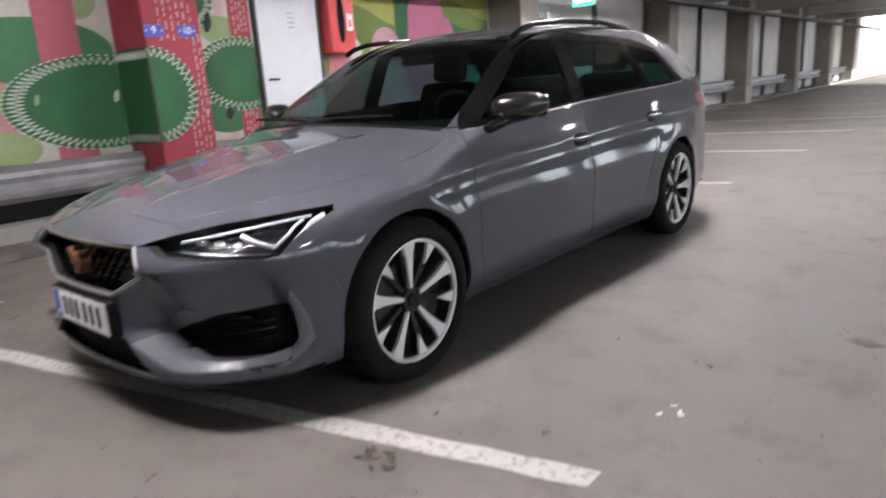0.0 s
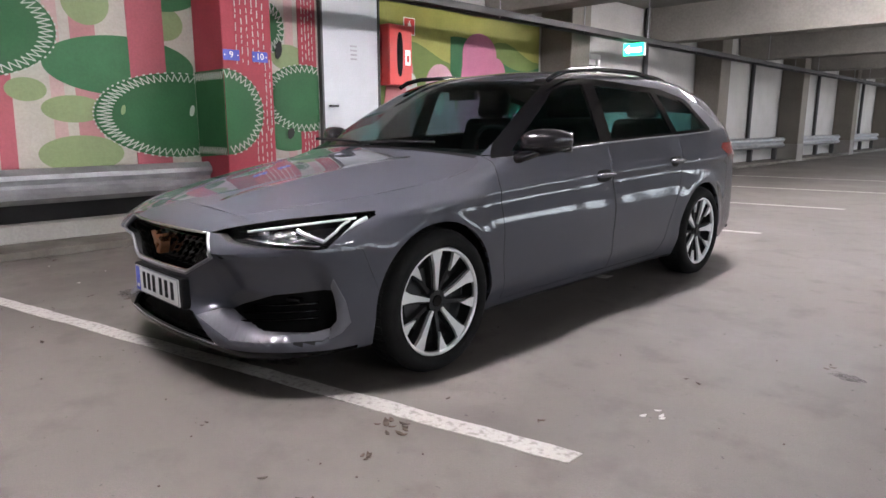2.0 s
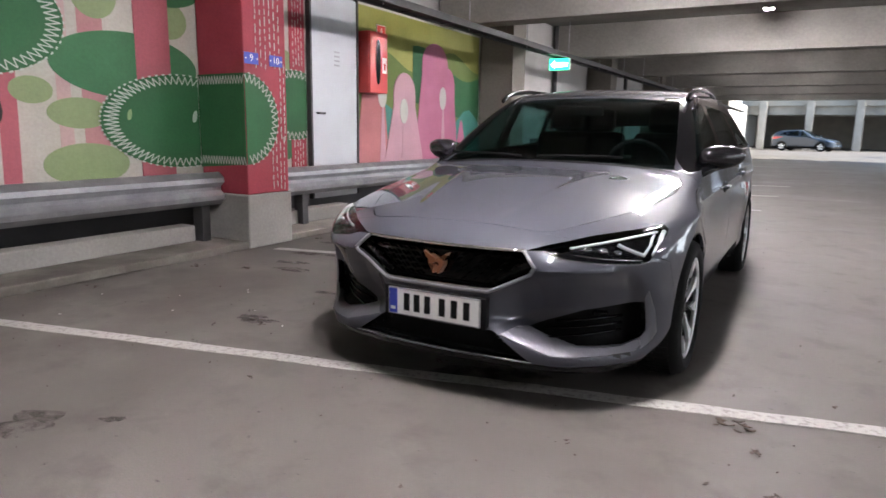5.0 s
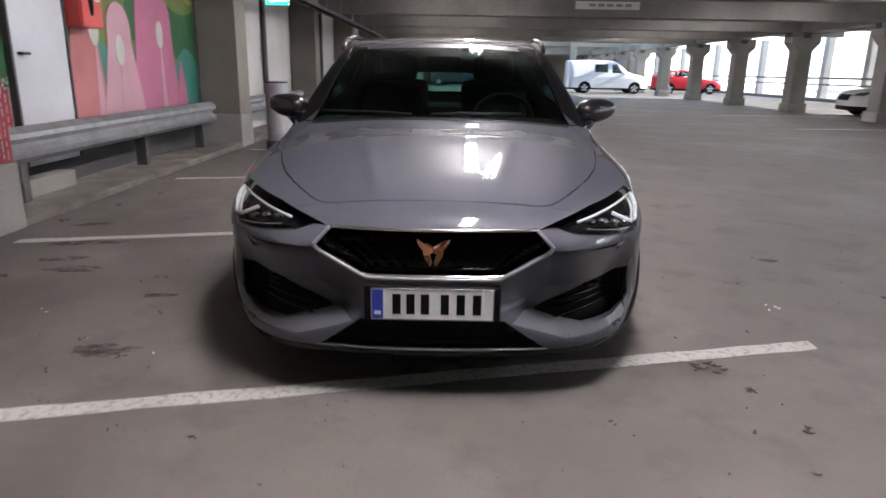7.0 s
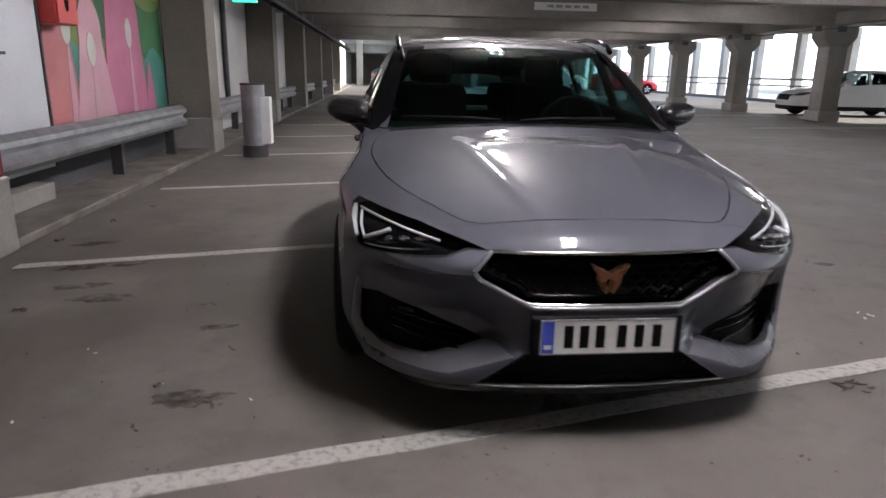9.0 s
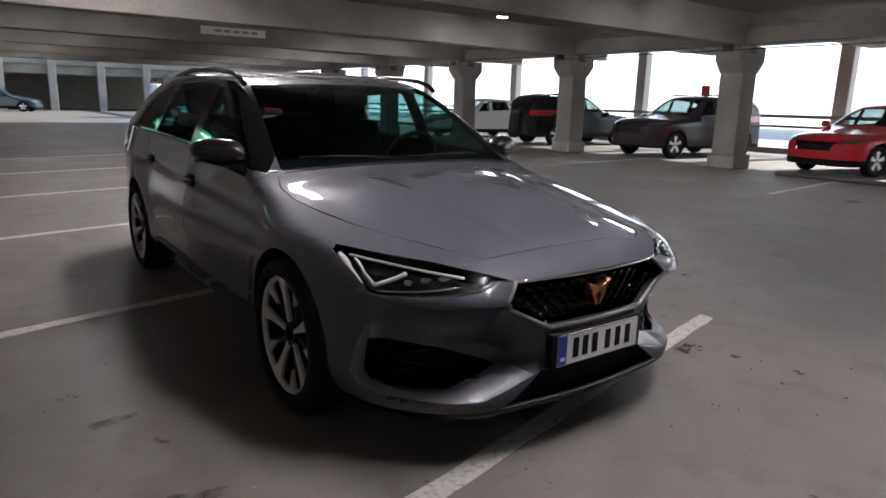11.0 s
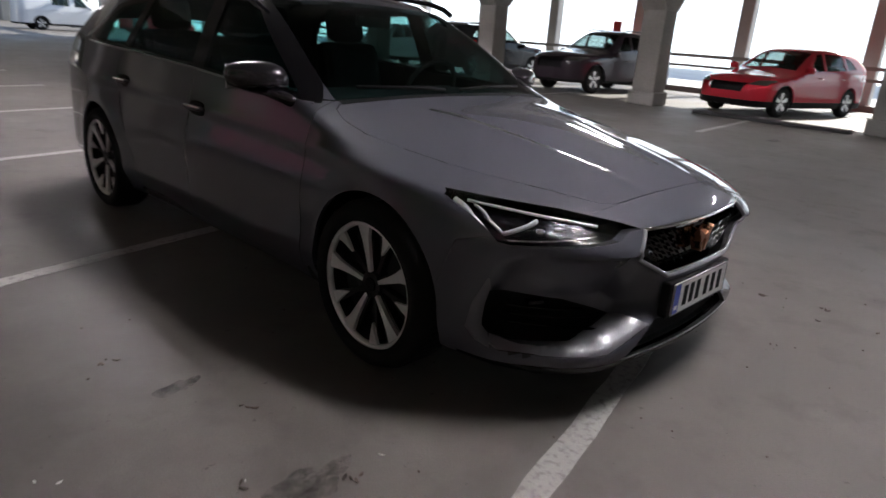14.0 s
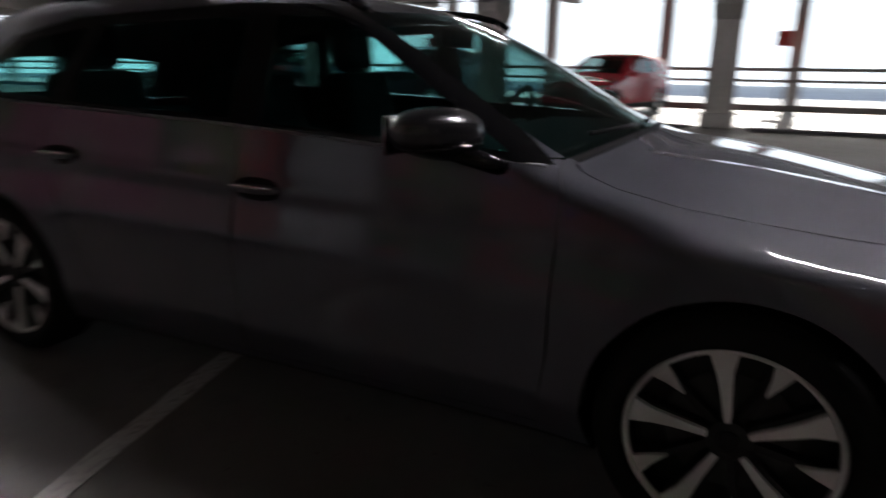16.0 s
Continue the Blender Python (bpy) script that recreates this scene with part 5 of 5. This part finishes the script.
def stain_material():
    """Oil soaked into concrete: broken up at its edge, clear between."""
    m = material("oily_stain", (0.06, 0.053, 0.047), 0.5, other=(0.11, 0.10, 0.09), scale=9, amount=0.8, bump=0.2)
    nt = m.node_tree
    p, out = nt.nodes["Principled BSDF"], nt.nodes["Material Output"]
    geo = nt.nodes.new("ShaderNodeNewGeometry")
    n = nt.nodes.new("ShaderNodeTexNoise")
    n.inputs["Scale"].default_value, n.inputs["Detail"].default_value, n.inputs["Roughness"].default_value = 9, 6, 0.7
    nt.links.new(geo.outputs["Position"], n.inputs["Vector"])
    r = nt.nodes.new("ShaderNodeMapRange")
    r.inputs["From Min"].default_value, r.inputs["From Max"].default_value, r.inputs["To Max"].default_value = 0.42, 0.70, 0.45
    nt.links.new(n.outputs[0], r.inputs["Value"])
    clear = nt.nodes.new("ShaderNodeBsdfTransparent")
    mix = nt.nodes.new("ShaderNodeMixShader")
    nt.links.new(r.outputs[0], mix.inputs[0])
    nt.links.new(clear.outputs[0], mix.inputs[1])
    nt.links.new(p.outputs[0], mix.inputs[2])
    nt.links.new(mix.outputs[0], out.inputs[0])
    return m


M["stain"] = stain_material()
M["leaf"] = material("dead_leaf", (0.07, 0.05, 0.035), 0.8, other=(0.04, 0.03, 0.022), scale=30, amount=0.8, spread=0.4)
M["paper"] = material("scrap_paper", (0.55, 0.54, 0.50), 0.8, scale=30, amount=0.5, spread=0.2)
rnd = random.Random(5)


def splat(cx, cy, r, n=26, squash=0.6, turn=0.3):
    pts = []
    for i in range(n):
        t = math.tau * i / n
        k = r * (1 + 0.28 * math.sin(2 * t + cx * 7) + 0.16 * math.sin(5 * t + cy * 9) + rnd.uniform(-0.08, 0.08))
        u, v = k * math.cos(t), k * squash * math.sin(t)
        pts.append((cx + u * math.cos(turn) - v * math.sin(turn), cy + u * math.sin(turn) + v * math.cos(turn)))
    return pts


for cx, cy, r, q in ((-1.16, -1.90, 0.13, 0.7), (-0.92, -1.72, 0.045, 0.5), (2.2, 1.18, 0.06, 0.8), (-1.36, -0.44, 0.075, 0.5), (-1.44, -0.50, 0.06, 0.6), (8.57, 1.73, 0.22, 0.4), (-2.4, 0.9, 0.12, 0.5), (-1.5, 0.25, 0.07, 0.6), (-2.7, 1.85, 0.15, 0.4), (-2.43, 1.3, 0.2, 0.3), (-1.46, -0.44, 0.1, 0.6), (-2.2, 0.69, 0.16, 0.4), (0.1, -0.5, 0.22, 0.4)):
    thing("floor_stain", prism(bmesh.new(), splat(cx, cy, r, squash=q), 2, 0.0003, 0.0014), M["stain"], "dark dried oil stain on the floor", "stain", "structure", "floor stains")


def leaf_heap(x, y, n, r, mat, name, label):
    for _ in range(n):
        s = rnd.uniform(0.4, 1.0) * r
        px, py = x + rnd.gauss(0, r * 0.9), y + rnd.gauss(0, r * 0.9)
        q = bmesh.new()
        prism(q, [(-s, 0), (-s * 0.4, s * 0.35), (s * 0.3, s * 0.4), (s, 0.05 * s), (s * 0.4, -s * 0.35), (-s * 0.5, -s * 0.3)], 2, 0, 0.002)
        for v in q.verts:
            v.co.z += 0.25 * (v.co.x ** 2) / max(s, 1e-3) + 0.12 * abs(v.co.y)
        bmesh.ops.transform(q, matrix=pose(px, py, 0.0015 + rnd.random() * 0.004, rnd.uniform(-8, 8), rnd.uniform(-8, 8), rnd.uniform(0, 360)), verts=q.verts[:])
        thing(name, q, mat, label, "litter", group="floor litter")


for x, y, n, r in ((2.51, 0.43, 3, 0.024), (1.72, 0.67, 1, 0.02), (2.2, -0.13, 1, 0.02), (1.49, -0.09, 1, 0.022), (1.11, -0.19, 1, 0.02), (1.14, -1.03, 1, 0.02), (-0.79, -1.13, 2, 0.016), (-1.09, -1.1, 2, 0.014), (-1.56, -0.67, 2, 0.02), (-1.41, -0.92, 2, 0.014), (1.185, -0.52, 12, 0.032), (1.26, -0.72, 4, 0.022), (1.32, -1.0, 3, 0.022), (0.645, -1.0, 2, 0.020), (1.52, -0.12, 1, 0.02), (1.20, -1.28, 2, 0.018), (0.28, -1.55, 1, 0.018), (-1.64, 0.54, 3, 0.022), (-1.6, -0.36, 2, 0.018), (-1.34, -0.52, 4, 0.018), (-1.38, -0.01, 3, 0.018), (-2.55, 0.53, 4, 0.03), (-2.6, 1.25, 5, 0.035), (-2.98, 1.95, 5, 0.032), (-2.86, 2.55, 4, 0.028), (-2.92, 0.35, 5, 0.03), (-2.75, 3.1, 3, 0.026), (-2.95, -0.5, 4, 0.026), (2.15, 1.23, 2, 0.025), (1.79, 0.64, 2, 0.015), (-0.16, -0.51, 5, 0.02), (0.3, -0.35, 5, 0.018)):
    leaf_heap(x, y, n, r, M["leaf"], "dead_leaf", "dry brown leaf scrap on the concrete floor")
for x, y, n, r in ((1.782, 0.225, 4, 0.026), (-1.92, -0.02, 1, 0.014), (-1.97, -0.6, 1, 0.014), (-1.57, -0.35, 1, 0.012), (-1.22, -0.5, 1, 0.012), (-2.02, 0.0, 1, 0.012), (-2.25, -0.35, 1, 0.014), (-2.7, -0.6, 2, 0.015), (-2.5, -1.0, 1, 0.014)):
    leaf_heap(x, y, n, r, M["paper"], "paper_scrap", "small pale paper scrap on the floor")
b = bmesh.new()
for _ in range(300):
    x, y = rnd.uniform(-3.0, 5.0), rnd.uniform(-3.2, 6)
    s = rnd.uniform(0.0015, 0.004)
    box(b, -s, s, -s * 0.7, s * 0.7, 0, s, 0, pose(x, y, 0, 0, 0, rnd.uniform(0, 180)))
thing("floor_grit", b, M["leaf"], "fine dark grit scattered over the floor", "grit", "stuff")


# ---- parked vehicles beyond the columns ----
def field_of(top, plan, belt, face, rear, floor_z, lean):
    """The shape of a plain parked vehicle from its centre line, plan, belt line and ends; nose towards -y."""
    def f(x, y, z):
        a = np.abs(x)
        up = np.maximum(z - belt(y), 0)
        w = plan(y) - 0.03 * ramp01(z, belt(y) - 0.25, belt(y)) - 0.06 * ramp01(0.34 - z, 0, 0.2)
        side = a - (w - lean * up - 0.25 * lean * up ** 2)
        q = 0.2 * a ** 2 * ramp01(2.0 - y, 0, 1.0)
        t = z - (top(y - q) - 0.05 * (a / 0.8) ** 2.4)
        fr = (face + 0.2 * a ** 2 + 1.6 * np.maximum(a - 0.5, 0) ** 2 + 0.10 * np.abs(z - 0.5) ** 1.5) - y
        re = y - (rear - 0.15 * a ** 2 - 0.8 * np.maximum(a - 0.55, 0) ** 2 - 0.05 * z)
        return smax(smax(smax(smax(side, t, 0.06), fr, 0.07), re, 0.09), floor_z - z, 0.04)
    return f


def road_wheel(parent, R, x, y, turned_round):
    w = part("wheel", turned([(-0.19, R * 0.66), (-0.19, R - 0.03), (-0.16, R), (-0.03, R), (0.0, R - 0.03), (0.0, R * 0.68), (-0.02, R * 0.66)], 0, 40), M["rubber"], parent, "", smooth=True)
    b = turned([(-0.05, 0.02), (-0.03, 0.02), (-0.03, R * 0.58), (-0.012, R * 0.64), (-0.012, R * 0.68), (-0.10, R * 0.67), (-0.10, 0.02)], 0, 40)
    part("rim", b, M["alloy_dark"], w, "", smooth=False)
    for i in range(5):
        b = prism(bmesh.new(), [(-0.02, 0.03), (0.02, 0.03), (0.045, R * 0.64), (-0.045, R * 0.64)], 0, -0.03, -0.014)
        bmesh.ops.transform(b, matrix=pose(0, 0, 0, 72 * i), verts=b.verts[:])
        part("spoke", b, M["alloy"], w)
    w.matrix_basis = pose(x, y, R, 0, 0, 180 if turned_round else 0)
    return w


BUILT = {}


def parked(name, label, mat, field, panes, screen, m, base, reach, wheel_r=0.33, lamps=None, grille=None, tails=None, rails=False, halfw=0.86, plate=True, group="parked cars"):
    """A parked vehicle: shell with cut windows, lamps, grille and wheels."""
    if field in BUILT:
        first, old = BUILT[field]
        again = tagged(copy_thing(first, m), label)
        again.name = name
        for o in again.children_recursive:
            if o.data and o.data.materials[0] == old:
                o.data = o.data.copy()
                o.data.materials[0] = mat
        return again
    thing_ = empty(name, label, "van" if "van" in name else "car", group)
    BUILT[field] = (thing_, mat)
    co = skin(field, 0.0, reach - 0.45, 0.6, 20, 60, 14, 96, 3.2)
    me_ = mesh_of(shell(co, 0.03), "shell")
    back = mesh_of(shell(co, 0.015, 0.05), "lining")
    for y in (0.0, base):
        for s in (-1, 1):
            me_ = boolean(me_, cylinder(bmesh.new(), wheel_r + 0.045, s * 0.5, s * 1.3, 0, (y, wheel_r), 40), "DIFFERENCE")

    def cut(pname, outline, axis, lo, hi, pm, keep=True, lab=""):
        nonlocal me_
        if keep:
            part(pname, smooth(boolean(me_.copy(), prism(bmesh.new(), outline, axis, lo, hi), "INTERSECT"), pm), None, thing_, lab)
        me_ = boolean(me_, prism(bmesh.new(), grown(outline, 0.003), axis, lo, hi), "DIFFERENCE")
    cut("windscreen", screen, 2, 0.75, 2.4, M["clear_glass"])
    for pane in panes:
        cut("side_window", pane, 0, 0.4, 1.4, M["clear_glass"])
        cut("side_window", pane, 0, -1.4, -0.4, M["clear_glass"])
    for outline in lamps or ():
        cut("headlamp", outline, 1, -1.3, -0.3, M["reflector"])
        cut("headlamp", mirrored(outline), 1, -1.3, -0.3, M["reflector"])
    for outline in tails or ():
        cut("tail_lamp", outline, 1, reach - 0.9, reach + 1, M["tail_red"])
        cut("tail_lamp", mirrored(outline), 1, reach - 0.9, reach + 1, M["tail_red"])
    if grille:
        part("grille", smooth(boolean(back.copy(), prism(bmesh.new(), grown(grille, 0.02), 1, -1.3, -0.3), "INTERSECT"), M["black"]), None, thing_)
        cut("grille", grille, 1, -1.3, -0.3, M["black"], False)
    cut("lower_trim", [(-1.3, 0.1), (reach + 1, 0.1), (reach + 1, 0.33), (-1.3, 0.33)], 0, -1.4, 1.4, M["black"])
    part("body", smooth(me_, mat), None, thing_)
    for s in (1, -1):
        for y in (0.0, base):
            road_wheel(thing_, wheel_r, s * halfw, y, s < 0)
        b = pebble(0.10, 0.07, 0.075, 2.6, 10, 12)
        bmesh.ops.transform(b, matrix=pose(s * (halfw + 0.09), 0.66, 1.02 * (1.15 if "van" in name else 1)), verts=b.verts[:])
        part("door_mirror", b, mat, thing_, smooth=True)
        for y in (1.25, 2.1):
            b = pebble(0.02, 0.09, 0.016, 2.6, 8, 10)
            bmesh.ops.transform(b, matrix=pose(s * (halfw + 0.035), y, 0.86), verts=b.verts[:])
            part("door_handle", b, mat, thing_, smooth=True)
        if rails:
            part("roof_rail", tube(bmesh.new(), [(s * 0.58, 1.2, rails - 0.05), (s * 0.58, 1.4, rails), (s * 0.57, 2.6, rails), (s * 0.56, 2.9, rails - 0.06)], 0.018, 8), M["gloss_black"], thing_, smooth=True)
    part("cabin_floor", boxes((-0.7, 0.7, 0.5, reach - 0.4, 0.3, 0.5)), M["interior"], thing_)
    part("wheel_well", boxes((-0.55, 0.55, -0.4, base + 0.4, 0.28, 0.70)), M["black"], thing_)
    if "van" not in name:
        for x, y in ((-0.36, 1.45), (0.36, 1.45), (-0.36, 2.3), (0.36, 2.3)):
            car_seat(x, y, thing_, M["seat"])
    if plate:
        py = min(co[:, :, 1].min(), 0) - 0.012
        part("number_plate", boxes((-0.24, 0.24, py, py + 0.05, 0.40, 0.51), bevel=0.004), M["white"], thing_)
    thing_.matrix_world = m
    return thing_


def vehicle_paint(name, c, metal=0.0):
    return material(name, c, 0.12, metal, other=tuple(v * 0.92 for v in c), scale=2, fine=300, amount=0.25, coat=0.0, rough_var=0.03, spec=0.35)


PLAN2 = spline((-0.9, -0.5, 0.0, 1.3, 2.6, 3.6), (0.74, 0.84, 0.885, 0.885, 0.875, 0.80))
hatch = field_of(spline((-0.9, -0.7, -0.3, 0.3, 0.45, 0.85, 1.25, 1.8, 2.5, 3.0, 3.3, 3.5), (0.62, 0.76, 0.87, 0.97, 1.02, 1.25, 1.43, 1.485, 1.45, 1.36, 1.16, 1.0)), PLAN2, spline((-1, 0.3, 2.0, 3.5), (0.80, 0.92, 1.0, 1.06)), -0.88, 3.48, 0.19, 0.42)
suv = field_of(spline((-0.95, -0.75, -0.3, 0.3, 0.45, 0.85, 1.2, 1.8, 2.8, 3.3, 3.5, 3.65), (0.78, 0.92, 1.02, 1.09, 1.13, 1.37, 1.56, 1.62, 1.60, 1.52, 1.30, 1.05)), PLAN2, spline((-1, 0.3, 2.0, 3.6), (0.92, 1.05, 1.12, 1.16)), -0.92, 3.62, 0.26, 0.36)
van_f = field_of(spline((-0.95, -0.75, -0.35, 0.1, 0.3, 0.7, 1.05, 1.5, 3.0, 3.9, 4.05, 4.2), (0.80, 0.98, 1.12, 1.22, 1.30, 1.62, 1.86, 1.93, 1.95, 1.92, 1.86, 1.5)), spline((-0.9, -0.5, 0.0, 1.3, 3.0, 4.2), (0.78, 0.88, 0.93, 0.945, 0.945, 0.93)), spline((-1, 0.3, 2.0, 4.2), (1.0, 1.15, 1.2, 1.2)), -0.92, 4.12, 0.24, 0.16)
SCREEN2 = [(x, 0.47 + 0.2 * x * x) for x in np.linspace(-0.66, 0.66, 9)] + [(x, 1.16 + 0.15 * x * x) for x in np.linspace(0.55, -0.55, 9)]
HATCH_PANES = ([(0.85, 0.98), (1.40, 1.02), (1.42, 1.38), (1.22, 1.35)], [(1.50, 1.025), (2.30, 1.06), (2.20, 1.36), (1.50, 1.385)], [(2.38, 1.065), (2.75, 1.10), (2.55, 1.28), (2.30, 1.35)])
SUV_PANES = tuple([(y, z + 0.115) for y, z in pane] for pane in HATCH_PANES)
LAMP2 = [(0.48, 0.66), (0.80, 0.66), (0.86, 0.77), (0.60, 0.74)]
LAMP3 = [(0.48, 0.80), (0.80, 0.80), (0.86, 0.92), (0.55, 0.89)]
GRILLE2 = [(-0.40, 0.50), (0.40, 0.50), (0.46, 0.68), (-0.46, 0.68)]
GRILLE3 = [(-0.42, 0.62), (0.42, 0.62), (0.42, 0.86), (-0.42, 0.86)]
TAIL2 = [(0.52, 0.82), (0.85, 0.82), (0.85, 0.98), (0.52, 0.96)]
TAIL3 = [(0.52, 0.95), (0.85, 0.95), (0.85, 1.12), (0.52, 1.10)]


def facing_west(x, y, turn):
    """Nose towards the aisle."""
    return pose(x, y, 0, 0, 0, turn)


parked("hatchback_car", "red hatchback parked nose to the aisle", vehicle_paint("red_car_paint", (0.42, 0.02, 0.035)), hatch, HATCH_PANES, SCREEN2, facing_west(13.3, 4.0, -104), 2.6, 3.4, 0.32, (LAMP2,), GRILLE2, (TAIL2,), plate=False)
parked("sport_utility_car", "dark brown sport utility car parked nose to the aisle", vehicle_paint("dark_brown_car_paint", (0.035, 0.025, 0.032)), suv, SUV_PANES, [(x, y + 0.02) for x, y in SCREEN2], facing_west(13.2, 8.75, -97), 2.65, 3.5, 0.35, (LAMP3,), GRILLE3, (TAIL3,), 1.64, plate=False)
parked("sport_utility_car", "black sport utility car parked tail to the aisle", vehicle_paint("black_car_paint", (0.012, 0.012, 0.014)), suv, SUV_PANES, [(x, y + 0.02) for x, y in SCREEN2], pose(16.5, 13.3, 0, 0, 0, 82), 2.65, 3.5, 0.35, (LAMP3,), GRILLE3, (TAIL3,), 1.64)
parked("saloon_car", "silver white car parked nose to the aisle", vehicle_paint("silver_car_paint", (0.55, 0.55, 0.55)), hatch, HATCH_PANES, SCREEN2, facing_west(13.4, 18.3, -97), 2.6, 3.4, 0.32, (LAMP2,), GRILLE2)
parked("hatchback_car", "red hatchback far off by the end wall", vehicle_paint("bright_red_car_paint", (0.50, 0.02, 0.03)), hatch, HATCH_PANES, SCREEN2, pose(16.5, 40.5, 0, 0, 0, 90), 2.6, 3.4, 0.32, (LAMP2,), GRILLE2, plate=False)
parked("hatchback_car", "dark hatchback parked far along the wall", vehicle_paint("blue_black_car_paint", (0.03, 0.04, 0.055)), hatch, HATCH_PANES, SCREEN2, pose(1.8, 50.0, 0, 0, 0, 70), 2.6, 3.4, 0.32, (LAMP2,), GRILLE2, plate=False)
VAN_PANES = ([(0.75, 1.20), (1.40, 1.22), (1.40, 1.70), (1.10, 1.68)], [(1.65, 1.24), (2.45, 1.25), (2.45, 1.70), (1.65, 1.70)])
parked("white_van", "white panel van parked by the end wall", vehicle_paint("white_van_paint", (0.74, 0.75, 0.76), 0.0), van_f, VAN_PANES, [(x, 0.30 + 0.15 * x * x) for x in np.linspace(-0.72, 0.72, 9)] + [(x, 0.98 + 0.12 * x * x) for x in np.linspace(0.68, -0.68, 9)], pose(11.1, 38.4, 0, 0, 0, 90), 3.0, 4.0, 0.33, ([(0.5, 0.80), (0.82, 0.82), (0.88, 1.02), (0.62, 1.0)],), [(-0.42, 0.55), (0.42, 0.55), (0.42, 0.75), (-0.42, 0.75)], halfw=0.9)
thing("wheel_stop", boxes((11.35, 11.6, 1.35, 4.35, 0, 0.07), bevel=0.02), M["dark_wall"], "low dark kerb before the parked car", "wheel stop", group="wheel stops")
thing("wheel_stop", boxes((11.35, 11.6, -3.5, 0.3, 0, 0.07), bevel=0.02), M["dark_wall"], "low dark kerb before an empty bay", "wheel stop", group="wheel stops")
bs = empty("beam_sign", "long pale sign strip on a concrete beam", "sign")
part("plate", boxes((3.3, 5.0, ROW_Y[5] - 0.226, ROW_Y[5] - 0.203, BEAM_Z + 0.2, BEAM_Z + 0.40), bevel=0.004), M["white"], bs)
for k in range(5):
    part("bar", boxes((3.65 + 0.24 * k, 3.82 + 0.24 * k, ROW_Y[5] - 0.229, ROW_Y[5] - 0.2265, BEAM_Z + 0.27, BEAM_Z + 0.34)), M["galv"], bs)

for y, z0, z1, w in ((10.6, 1.35, 2.05, 0.16), (-0.16, 1.75, 2.15, 0.2)):
    sign = empty("red_sign", "small red sign on a slim pole at the open side", "sign", group="red signs", at=(18.4, y, 0))
    part("pole", cylinder(bmesh.new(), 0.025, 0, z0 + 0.1, 2, (0.02, 0), 12), M["galv"], sign)
    part("panel", boxes((-0.02, -0.006, -w, w, z0, z1), bevel=0.004), M["red_box"], sign)

bpy.data.scenes.remove(bench)
